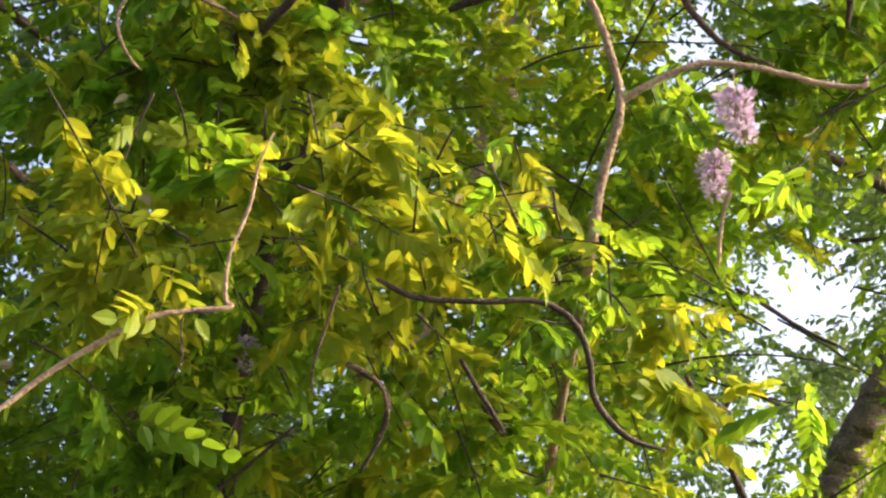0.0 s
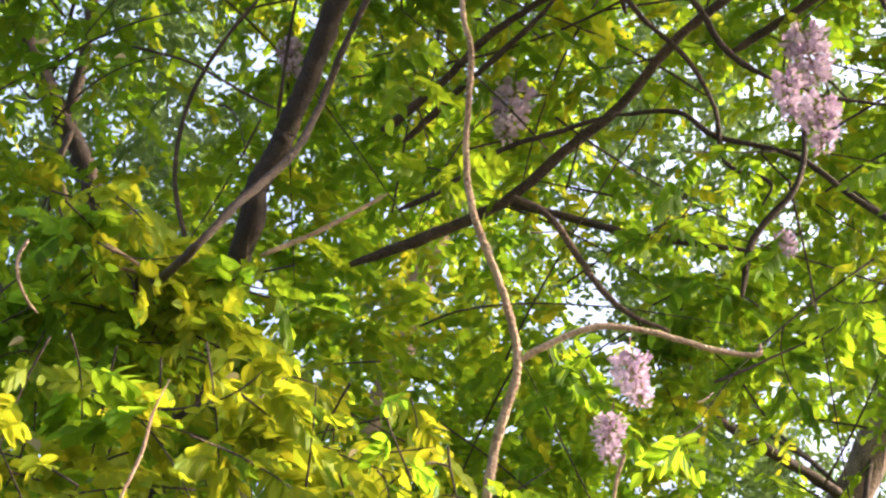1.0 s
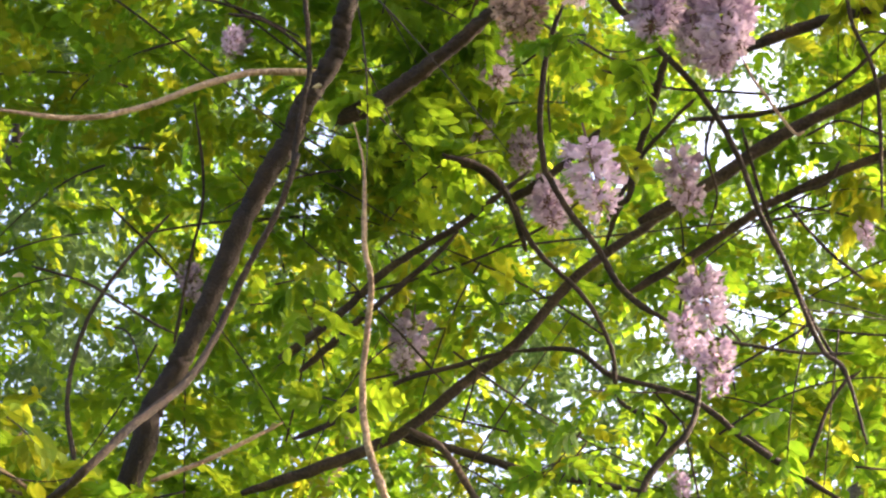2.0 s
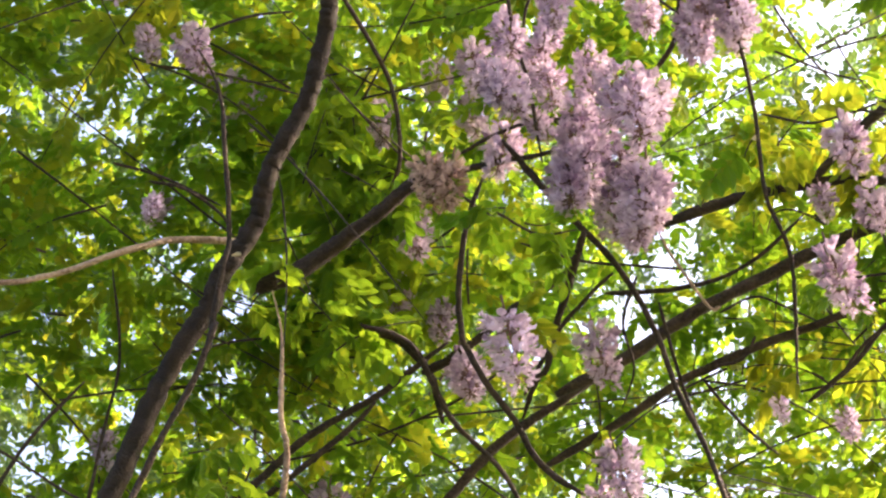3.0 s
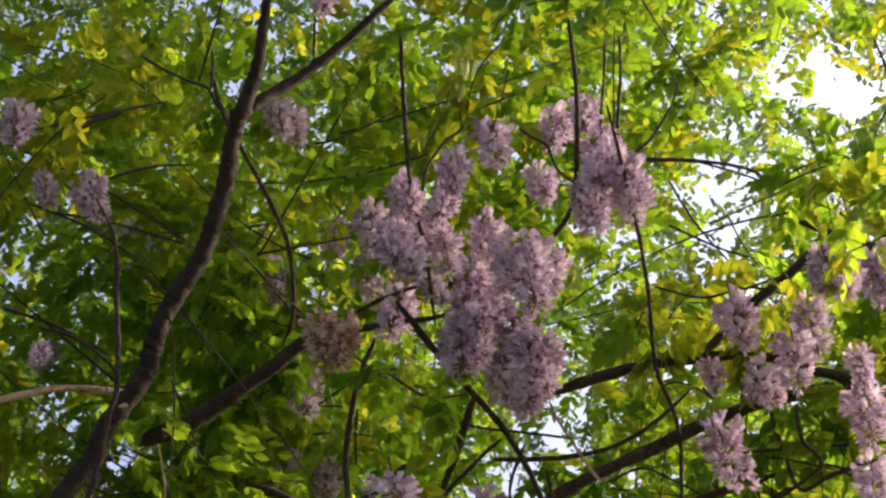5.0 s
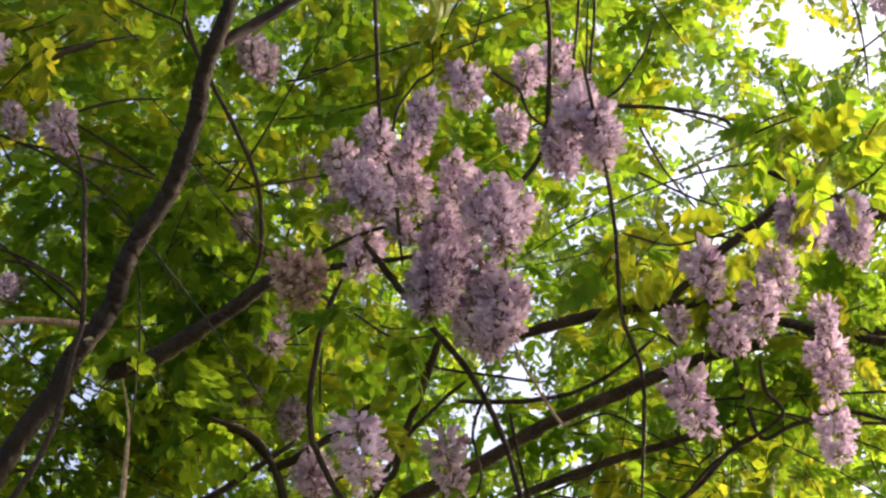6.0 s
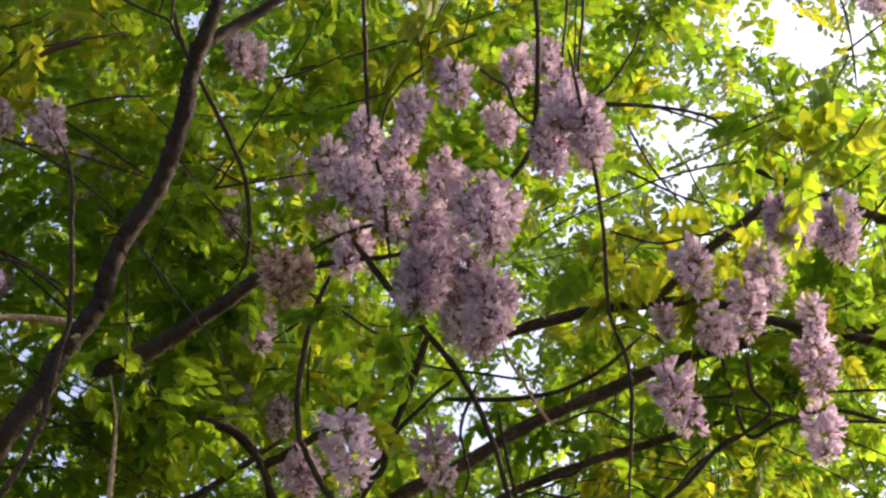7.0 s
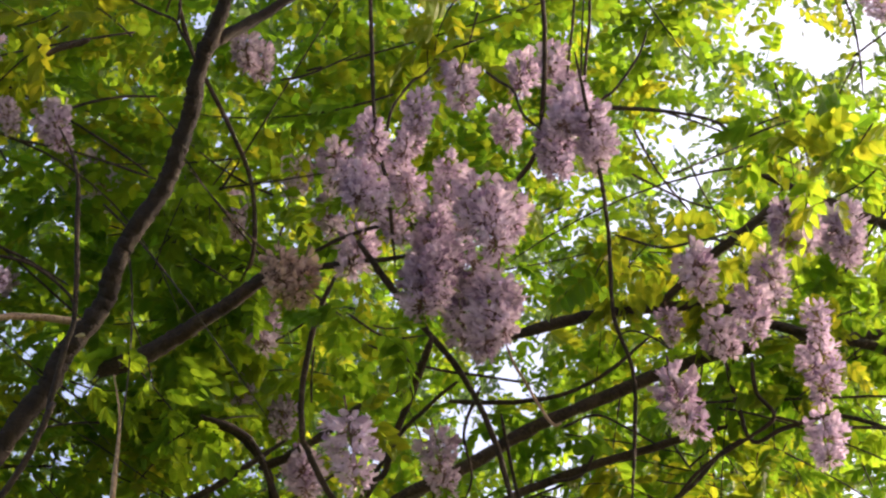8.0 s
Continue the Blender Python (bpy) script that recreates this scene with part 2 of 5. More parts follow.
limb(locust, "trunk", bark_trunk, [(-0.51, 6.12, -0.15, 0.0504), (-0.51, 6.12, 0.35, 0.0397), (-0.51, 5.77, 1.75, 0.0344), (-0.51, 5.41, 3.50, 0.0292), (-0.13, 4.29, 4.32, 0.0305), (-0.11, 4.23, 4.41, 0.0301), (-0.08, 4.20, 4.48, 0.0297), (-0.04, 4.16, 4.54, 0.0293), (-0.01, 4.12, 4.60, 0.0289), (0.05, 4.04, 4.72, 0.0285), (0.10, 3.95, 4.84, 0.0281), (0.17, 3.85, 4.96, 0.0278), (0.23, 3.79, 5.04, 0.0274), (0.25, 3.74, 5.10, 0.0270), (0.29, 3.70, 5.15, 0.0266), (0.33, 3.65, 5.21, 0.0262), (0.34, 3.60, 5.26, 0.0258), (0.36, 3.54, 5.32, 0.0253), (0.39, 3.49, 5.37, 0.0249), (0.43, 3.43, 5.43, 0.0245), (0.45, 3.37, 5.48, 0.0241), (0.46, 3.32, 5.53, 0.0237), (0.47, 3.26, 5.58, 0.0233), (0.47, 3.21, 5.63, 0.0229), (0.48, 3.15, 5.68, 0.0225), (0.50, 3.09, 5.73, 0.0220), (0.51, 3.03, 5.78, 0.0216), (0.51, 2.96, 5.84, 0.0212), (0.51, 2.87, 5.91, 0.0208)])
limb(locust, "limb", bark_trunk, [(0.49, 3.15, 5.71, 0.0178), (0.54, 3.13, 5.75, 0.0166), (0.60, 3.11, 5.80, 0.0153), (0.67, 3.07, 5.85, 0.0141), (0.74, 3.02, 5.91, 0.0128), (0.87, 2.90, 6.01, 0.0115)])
limb(locust, "limb", bark_brown, [(0.16, 4.84, 4.61, 0.0175), (0.39, 4.79, 4.68, 0.0171), (0.61, 4.72, 4.76, 0.0165), (0.80, 4.62, 4.89, 0.0160), (0.92, 4.55, 4.96, 0.0154), (1.10, 4.40, 5.12, 0.0148), (1.27, 4.29, 5.21, 0.0142), (1.50, 4.13, 5.32, 0.0137), (1.72, 3.98, 5.40, 0.0131), (1.93, 3.83, 5.46, 0.0125)])
limb(locust, "limb", bark_brown, [(1.24, 4.40, 5.06, 0.0140), (1.43, 4.29, 5.14, 0.0136), (1.61, 4.17, 5.22, 0.0133), (1.79, 4.07, 5.27, 0.0131), (1.96, 3.98, 5.30, 0.0126), (2.19, 3.85, 5.33, 0.0124)])
limb(locust, "limb", bark_brown, [(1.24, 4.21, 5.17, 0.0199), (1.41, 4.12, 5.23, 0.0195), (1.61, 3.97, 5.31, 0.0190), (1.79, 3.86, 5.36, 0.0186), (1.96, 3.74, 5.40, 0.0182), (2.10, 3.66, 5.42, 0.0178), (2.24, 3.58, 5.41, 0.0174), (2.46, 3.47, 5.38, 0.0168), (2.62, 3.36, 5.38, 0.0164)])
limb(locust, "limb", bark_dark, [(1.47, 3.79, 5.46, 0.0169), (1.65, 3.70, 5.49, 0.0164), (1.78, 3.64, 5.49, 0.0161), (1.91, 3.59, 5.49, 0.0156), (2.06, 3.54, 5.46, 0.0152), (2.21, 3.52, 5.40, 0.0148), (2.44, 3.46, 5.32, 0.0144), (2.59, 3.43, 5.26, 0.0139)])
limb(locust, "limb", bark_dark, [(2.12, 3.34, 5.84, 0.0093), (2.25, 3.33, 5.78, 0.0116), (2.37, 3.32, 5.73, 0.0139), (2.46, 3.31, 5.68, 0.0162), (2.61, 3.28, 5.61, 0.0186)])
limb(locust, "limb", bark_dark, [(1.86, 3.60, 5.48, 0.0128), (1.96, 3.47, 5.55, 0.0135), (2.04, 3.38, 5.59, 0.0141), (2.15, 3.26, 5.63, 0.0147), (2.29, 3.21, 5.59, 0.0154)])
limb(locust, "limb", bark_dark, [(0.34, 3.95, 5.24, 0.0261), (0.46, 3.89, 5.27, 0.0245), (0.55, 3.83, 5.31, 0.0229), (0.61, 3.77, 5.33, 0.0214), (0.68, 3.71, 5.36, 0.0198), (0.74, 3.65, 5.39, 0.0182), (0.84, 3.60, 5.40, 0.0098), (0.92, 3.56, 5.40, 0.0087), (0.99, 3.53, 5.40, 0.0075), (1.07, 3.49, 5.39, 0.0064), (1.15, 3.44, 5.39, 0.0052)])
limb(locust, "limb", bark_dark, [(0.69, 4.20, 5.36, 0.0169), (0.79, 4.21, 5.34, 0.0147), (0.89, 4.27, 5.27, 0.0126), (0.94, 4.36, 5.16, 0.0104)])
limb(locust, "limb", bark_brown, [(0.25, 4.66, 4.96, 0.0148), (0.33, 4.60, 4.99, 0.0139), (0.43, 4.53, 5.05, 0.0130), (0.54, 4.43, 5.12, 0.0122), (0.64, 4.36, 5.16, 0.0113), (0.74, 4.29, 5.19, 0.0105), (0.83, 4.21, 5.23, 0.0096), (0.92, 4.13, 5.27, 0.0088)])
limb(locust, "limb", bark_dark, [(0.61, 4.73, 4.76, 0.0142), (0.81, 4.74, 4.71, 0.0126), (0.97, 4.74, 4.66, 0.0110), (1.17, 4.73, 4.62, 0.0095), (1.33, 4.72, 4.59, 0.0079)])
limb(vine, "stem", bark_dark, [(-0.98, 6.01, -0.15, 0.0184), (-0.98, 6.01, 0.35, 0.0145), (-0.88, 5.58, 1.64, 0.0126), (-0.79, 5.15, 3.29, 0.0106), (-0.39, 4.02, 3.96, 0.0109), (-0.30, 3.79, 3.91, 0.0106), (-0.22, 3.63, 3.89, 0.0103), (-0.13, 3.62, 4.00, 0.0101), (-0.06, 3.70, 4.13, 0.0098), (0.00, 3.78, 4.26, 0.0096), (0.06, 3.87, 4.46, 0.0094), (0.12, 3.79, 4.59, 0.0090), (0.19, 3.70, 4.71, 0.0087), (0.23, 3.62, 4.82, 0.0083), (0.22, 3.65, 4.80, 0.0076), (0.23, 3.60, 4.87, 0.0074), (0.24, 3.54, 4.95, 0.0071), (0.25, 3.51, 5.00, 0.0068), (0.24, 3.44, 5.09, 0.0066), (0.23, 3.40, 5.14, 0.0063), (0.22, 3.36, 5.20, 0.0061), (0.21, 3.31, 5.26, 0.0058), (0.19, 3.27, 5.31, 0.0055), (0.17, 3.25, 5.34, 0.0052), (0.14, 3.23, 5.38, 0.0050)])
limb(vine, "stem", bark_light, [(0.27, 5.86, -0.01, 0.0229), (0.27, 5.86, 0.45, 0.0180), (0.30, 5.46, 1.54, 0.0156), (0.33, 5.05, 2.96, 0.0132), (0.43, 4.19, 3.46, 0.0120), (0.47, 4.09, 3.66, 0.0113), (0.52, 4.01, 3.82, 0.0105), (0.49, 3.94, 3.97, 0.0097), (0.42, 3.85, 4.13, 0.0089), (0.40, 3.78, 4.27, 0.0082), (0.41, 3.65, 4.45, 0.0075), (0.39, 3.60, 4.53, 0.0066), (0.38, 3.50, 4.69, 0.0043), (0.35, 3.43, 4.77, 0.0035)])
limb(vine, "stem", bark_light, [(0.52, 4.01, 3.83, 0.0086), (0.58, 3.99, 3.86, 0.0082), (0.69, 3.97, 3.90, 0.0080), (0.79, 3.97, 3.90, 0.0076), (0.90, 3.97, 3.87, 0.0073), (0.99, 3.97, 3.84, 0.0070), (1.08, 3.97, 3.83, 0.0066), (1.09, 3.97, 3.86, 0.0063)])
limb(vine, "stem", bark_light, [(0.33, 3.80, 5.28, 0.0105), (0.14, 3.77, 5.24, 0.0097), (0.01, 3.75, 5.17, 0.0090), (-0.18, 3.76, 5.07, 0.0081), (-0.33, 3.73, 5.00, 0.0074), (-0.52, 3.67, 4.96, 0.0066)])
limb(vine, "stem", bark_mid, [(0.58, 4.33, 4.51, 0.0116), (0.67, 4.33, 4.45, 0.0107), (0.75, 4.37, 4.34, 0.0098), (0.81, 4.39, 4.25, 0.0089), (0.88, 4.39, 4.18, 0.0080), (0.97, 4.38, 4.13, 0.0071)])
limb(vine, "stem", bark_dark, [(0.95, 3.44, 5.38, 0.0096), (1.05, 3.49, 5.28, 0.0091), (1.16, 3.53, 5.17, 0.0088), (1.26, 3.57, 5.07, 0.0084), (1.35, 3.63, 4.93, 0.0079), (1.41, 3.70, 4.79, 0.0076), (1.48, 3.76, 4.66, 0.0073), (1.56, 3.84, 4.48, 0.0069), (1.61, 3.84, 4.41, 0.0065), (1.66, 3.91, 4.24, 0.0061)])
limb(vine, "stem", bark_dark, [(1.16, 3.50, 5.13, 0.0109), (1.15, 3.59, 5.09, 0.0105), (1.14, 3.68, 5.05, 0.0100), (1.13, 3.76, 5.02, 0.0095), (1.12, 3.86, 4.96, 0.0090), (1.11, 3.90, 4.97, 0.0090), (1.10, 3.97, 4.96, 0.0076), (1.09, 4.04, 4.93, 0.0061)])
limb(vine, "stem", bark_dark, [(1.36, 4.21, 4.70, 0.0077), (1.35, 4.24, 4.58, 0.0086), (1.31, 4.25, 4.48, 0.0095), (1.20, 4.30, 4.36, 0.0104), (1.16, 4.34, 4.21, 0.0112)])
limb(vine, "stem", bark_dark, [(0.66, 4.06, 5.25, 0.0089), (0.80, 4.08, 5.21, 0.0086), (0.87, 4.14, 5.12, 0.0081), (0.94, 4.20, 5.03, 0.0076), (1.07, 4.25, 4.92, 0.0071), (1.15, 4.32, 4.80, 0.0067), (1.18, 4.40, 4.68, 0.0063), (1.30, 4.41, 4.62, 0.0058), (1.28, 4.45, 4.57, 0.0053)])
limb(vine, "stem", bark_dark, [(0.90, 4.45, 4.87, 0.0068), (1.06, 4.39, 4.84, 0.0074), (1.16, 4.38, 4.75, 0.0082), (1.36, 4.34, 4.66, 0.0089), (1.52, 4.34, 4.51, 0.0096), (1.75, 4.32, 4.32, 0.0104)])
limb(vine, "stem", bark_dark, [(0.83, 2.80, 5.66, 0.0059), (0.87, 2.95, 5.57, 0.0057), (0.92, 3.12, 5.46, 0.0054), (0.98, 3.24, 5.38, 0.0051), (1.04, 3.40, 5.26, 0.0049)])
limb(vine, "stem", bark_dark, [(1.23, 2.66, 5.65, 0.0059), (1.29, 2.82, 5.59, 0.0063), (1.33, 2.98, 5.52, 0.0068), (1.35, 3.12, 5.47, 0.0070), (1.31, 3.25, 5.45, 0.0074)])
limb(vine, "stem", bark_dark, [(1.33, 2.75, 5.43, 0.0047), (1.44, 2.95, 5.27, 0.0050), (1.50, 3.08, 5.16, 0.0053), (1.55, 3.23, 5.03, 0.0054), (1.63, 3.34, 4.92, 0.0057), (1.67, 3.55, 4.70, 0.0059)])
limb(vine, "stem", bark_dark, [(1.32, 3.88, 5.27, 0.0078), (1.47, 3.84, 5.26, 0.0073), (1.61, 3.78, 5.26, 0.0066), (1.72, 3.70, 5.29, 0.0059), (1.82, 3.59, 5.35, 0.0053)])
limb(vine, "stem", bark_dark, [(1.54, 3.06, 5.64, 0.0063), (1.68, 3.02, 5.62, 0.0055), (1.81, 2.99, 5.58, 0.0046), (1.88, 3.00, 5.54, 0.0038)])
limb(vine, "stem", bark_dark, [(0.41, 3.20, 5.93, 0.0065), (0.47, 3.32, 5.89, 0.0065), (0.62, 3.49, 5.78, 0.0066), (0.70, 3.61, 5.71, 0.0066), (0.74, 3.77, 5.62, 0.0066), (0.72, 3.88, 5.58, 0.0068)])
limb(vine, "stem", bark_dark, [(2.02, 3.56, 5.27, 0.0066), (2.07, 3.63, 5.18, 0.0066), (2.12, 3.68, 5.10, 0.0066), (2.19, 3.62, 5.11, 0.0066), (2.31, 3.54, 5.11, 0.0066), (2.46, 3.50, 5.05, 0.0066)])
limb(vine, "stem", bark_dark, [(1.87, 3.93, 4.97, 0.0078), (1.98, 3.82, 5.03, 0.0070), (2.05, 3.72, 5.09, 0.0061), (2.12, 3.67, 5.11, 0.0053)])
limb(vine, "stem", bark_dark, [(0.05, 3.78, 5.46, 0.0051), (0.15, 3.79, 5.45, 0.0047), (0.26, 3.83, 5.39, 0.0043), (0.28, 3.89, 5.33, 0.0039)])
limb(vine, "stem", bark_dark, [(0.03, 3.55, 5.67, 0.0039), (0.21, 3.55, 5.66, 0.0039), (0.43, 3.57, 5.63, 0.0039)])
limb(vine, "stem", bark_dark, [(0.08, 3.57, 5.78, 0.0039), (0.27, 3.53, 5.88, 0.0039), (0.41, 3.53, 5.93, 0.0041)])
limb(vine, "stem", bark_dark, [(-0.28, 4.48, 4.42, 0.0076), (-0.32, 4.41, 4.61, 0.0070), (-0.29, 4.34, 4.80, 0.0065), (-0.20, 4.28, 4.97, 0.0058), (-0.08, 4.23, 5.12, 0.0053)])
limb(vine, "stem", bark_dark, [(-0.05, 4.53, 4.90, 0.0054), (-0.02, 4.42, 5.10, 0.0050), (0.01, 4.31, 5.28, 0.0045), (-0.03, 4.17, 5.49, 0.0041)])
limb(vine, "stem", bark_light, [(-0.56, 4.03, 4.33, 0.0047), (-0.54, 4.10, 4.29, 0.0043), (-0.45, 4.18, 4.25, 0.0039), (-0.35, 4.25, 4.21, 0.0036)])
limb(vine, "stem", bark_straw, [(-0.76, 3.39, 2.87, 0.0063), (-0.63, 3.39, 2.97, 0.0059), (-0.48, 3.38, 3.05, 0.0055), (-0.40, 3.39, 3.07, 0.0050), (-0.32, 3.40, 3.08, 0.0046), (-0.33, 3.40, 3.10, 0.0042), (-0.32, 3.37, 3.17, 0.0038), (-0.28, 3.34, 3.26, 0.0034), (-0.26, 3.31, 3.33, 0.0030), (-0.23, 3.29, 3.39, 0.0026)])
limb(vine, "stem", bark_dark, [(-0.05, 3.65, 3.24, 0.0063), (0.03, 3.68, 3.21, 0.0064), (0.16, 3.69, 3.20, 0.0065), (0.28, 3.70, 3.20, 0.0066), (0.35, 3.72, 3.16, 0.0068), (0.38, 3.76, 3.09, 0.0069), (0.39, 3.80, 3.02, 0.0070), (0.45, 3.83, 2.95, 0.0071), (0.53, 3.84, 2.92, 0.0072)])
limb(vine, "stem", bark_dark, [(0.70, 4.80, 3.47, 0.0074), (0.77, 4.82, 3.38, 0.0070), (0.83, 4.86, 3.27, 0.0066), (0.86, 4.90, 3.13, 0.0062)])
limb(vine, "stem", bark_dark, [(0.75, 4.85, 3.31, 0.0062), (0.82, 4.83, 3.35, 0.0058), (0.87, 4.80, 3.41, 0.0054), (0.97, 4.80, 3.36, 0.0050)])
limb(vine, "stem", bark_light, [(0.73, 3.88, 3.53, 0.0053), (0.71, 3.92, 3.47, 0.0047), (0.70, 3.96, 3.38, 0.0042)])
limb(vine, "stem", bark_straw, [(-0.09, 4.57, 4.47, 0.0077), (0.05, 4.57, 4.54, 0.0069), (0.17, 4.56, 4.61, 0.0061), (0.26, 4.56, 4.67, 0.0053)])
limb(vine, "stem", bark_dark, [(0.12, 3.90, 3.16, 0.0061), (0.16, 3.92, 3.09, 0.0055), (0.21, 3.95, 3.01, 0.0050)])
limb(vine, "stem", bark_dark, [(-0.12, 3.90, 3.16, 0.0061), (-0.04, 3.92, 3.10, 0.0057), (-0.05, 3.95, 3.02, 0.0054), (-0.10, 3.98, 2.94, 0.0050)])
limb(vine, "stem", bark_dark, [(1.49, 3.93, 5.30, 0.0054), (1.57, 4.07, 5.12, 0.0054), (1.67, 4.19, 4.92, 0.0054), (1.80, 4.29, 4.71, 0.0054)])
limb(vine, "stem", bark_dark, [(0.16, 4.61, 5.11, 0.0042), (0.59, 4.54, 5.16, 0.0042), (0.94, 4.41, 5.25, 0.0042), (1.16, 4.27, 5.35, 0.0042)])
limb(vine, "stem", bark_dark, [(-0.05, 3.82, 5.56, 0.0053), (0.09, 3.84, 5.54, 0.0046), (0.25, 3.88, 5.49, 0.0039)])
limb(vine, "stem", bark_dark, [(2.03, 3.44, 5.16, 0.0063), (2.06, 3.50, 5.11, 0.0062), (2.12, 3.54, 5.07, 0.0059), (2.07, 3.62, 5.05, 0.0057), (1.98, 3.72, 5.02, 0.0054), (1.92, 3.83, 4.97, 0.0053)])
limb(vine, "stem", bark_dark, [(2.14, 3.58, 5.11, 0.0053), (2.25, 3.55, 5.07, 0.0047), (2.40, 3.48, 5.03, 0.0043), (2.52, 3.44, 4.99, 0.0039)])
limb(vine, "stem", bark_dark, [(1.95, 3.67, 5.20, 0.0039), (2.11, 3.60, 5.18, 0.0039), (2.25, 3.54, 5.16, 0.0039), (2.41, 3.46, 5.13, 0.0039), (2.52, 3.41, 5.10, 0.0039)])
limb(locust, "limb", bark_dark, [(0.87, 4.27, 5.27, 0.0147), (0.92, 4.21, 5.26, 0.0136), (0.97, 4.13, 5.25, 0.0125), (1.03, 4.04, 5.26, 0.0115), (1.09, 3.95, 5.27, 0.0105), (1.15, 3.87, 5.26, 0.0095), (1.20, 3.78, 5.26, 0.0085)])
limb(vine, "stem", bark_dark, [(1.06, 3.76, 5.32, 0.0039), (1.23, 3.76, 5.27, 0.0039), (1.37, 3.74, 5.25, 0.0039), (1.51, 3.71, 5.22, 0.0039)])
limb(vine, "stem", bark_dark, [(1.64, 3.33, 5.45, 0.0038), (1.77, 3.32, 5.42, 0.0034), (1.89, 3.27, 5.43, 0.0030), (1.99, 3.26, 5.41, 0.0026)])
limb(vine, "stem", bark_dark, [(1.58, 3.73, 5.09, 0.0038), (1.67, 3.69, 5.12, 0.0034), (1.76, 3.70, 5.10, 0.0030), (1.87, 3.71, 5.05, 0.0026)])
limb(vine, "stem", bark_dark, [(1.36, 3.72, 5.19, 0.0051), (1.34, 3.83, 5.12, 0.0043), (1.38, 3.91, 5.03, 0.0034), (1.36, 4.00, 4.96, 0.0026)])
limb(vine, "stem", bark_dark, [(0.98, 3.68, 5.35, 0.0038), (1.10, 3.72, 5.32, 0.0032), (1.21, 3.71, 5.34, 0.0026)])
limb(tree_r, "trunk", bark_grey, [(1.23, 10.15, -0.15, 0.1798), (1.23, 10.15, 0.35, 0.1419), (1.23, 9.77, 1.68, 0.1230), (1.23, 9.40, 3.35, 0.1041), (1.83, 8.66, 4.12, 0.1104), (1.93, 8.59, 4.29, 0.1071), (2.02, 8.50, 4.47, 0.1038), (2.13, 8.41, 4.66, 0.1005), (2.24, 8.31, 4.85, 0.0973), (2.79, 7.65, 5.87, 0.0946), (2.86, 7.56, 6.00, 0.0904), (2.94, 7.46, 6.12, 0.0862), (3.05, 7.31, 6.27, 0.0820), (3.23, 7.07, 6.52, 0.0778), (3.45, 6.76, 6.80, 0.0736)])
limb(tree_r, "limb", bark_dark, [(1.75, 7.45, 5.53, 0.0236), (1.91, 7.55, 5.47, 0.0244), (2.17, 7.66, 5.36, 0.0251), (2.42, 7.75, 5.23, 0.0259), (2.54, 7.85, 5.18, 0.0267)])
limb(tree_l, "trunk", bark_dark, [(-0.23, 9.12, -0.15, 0.0896), (-0.23, 9.12, 0.35, 0.0708), (-0.23, 8.76, 2.65, 0.0613), (-0.23, 8.40, 5.30, 0.0519), (-0.64, 7.29, 6.11, 0.0472), (-0.76, 7.18, 6.33, 0.0460), (-0.83, 7.20, 6.35, 0.0449), (-0.93, 7.08, 6.57, 0.0437), (-1.06, 6.94, 6.79, 0.0426), (-1.20, 6.76, 7.05, 0.0414), (-1.32, 6.57, 7.30, 0.0402)])
limb(tree_l, "limb", bark_dark, [(-0.98, 6.99, 6.69, 0.0259), (-0.92, 6.90, 6.90, 0.0240), (-0.88, 6.77, 7.16, 0.0221), (-0.80, 6.58, 7.46, 0.0202), (-0.79, 6.42, 7.72, 0.0183)])
limb(tree_l, "limb", bark_dark, [(-0.95, 6.95, 6.58, 0.0177), (-1.00, 6.98, 6.44, 0.0156), (-1.03, 7.05, 6.24, 0.0136)])
limb(tree_l, "limb", bark_dark, [(-1.79, 7.28, 5.60, 0.0291), (-1.62, 7.49, 5.51, 0.0256), (-1.50, 7.64, 5.48, 0.0219)])
limb(tree_l, "limb", bark_dark, [(-1.76, 6.95, 6.16, 0.0291), (-1.61, 7.15, 6.10, 0.0256), (-1.48, 7.32, 6.06, 0.0219)])
limb(tree_c, "trunk", bark_pale, [(-0.49, 11.07, -0.15, 0.1277), (-0.49, 11.07, 0.35, 0.1008), (-0.49, 10.70, 1.84, 0.0874), (-0.49, 10.33, 3.67, 0.0739), (-0.17, 9.34, 4.57, 0.0672), (0.20, 9.00, 5.62, 0.0669), (0.54, 8.62, 6.47, 0.0667), (0.63, 8.51, 6.76, 0.0664), (0.58, 8.60, 6.73, 0.0661), (0.74, 8.44, 7.07, 0.0659), (0.96, 8.17, 7.53, 0.0656), (1.12, 7.90, 7.95, 0.0653)])
limb(vine, "stem", bark_dark, [(1.25, 3.59, 5.07, 0.0051), (1.22, 3.65, 5.07, 0.0055), (1.19, 3.71, 5.06, 0.0058), (1.15, 3.78, 5.04, 0.0061), (1.11, 3.88, 4.99, 0.0065), (1.08, 3.96, 4.95, 0.0068)])
limb(locust, "limb", bark_brown, [(0.31, 4.64, 4.90, 0.0114), (0.40, 4.57, 4.96, 0.0107), (0.49, 4.49, 5.01, 0.0100), (0.57, 4.42, 5.05, 0.0093), (0.67, 4.34, 5.11, 0.0087), (0.73, 4.27, 5.15, 0.0080)])
limb(vine, "stem", bark_dark, [(0.29, 4.58, 4.63, 0.0086), (0.39, 4.54, 4.66, 0.0083), (0.46, 4.50, 4.69, 0.0080), (0.57, 4.44, 4.74, 0.0077), (0.73, 4.39, 4.77, 0.0073), (0.88, 4.33, 4.79, 0.0070)])
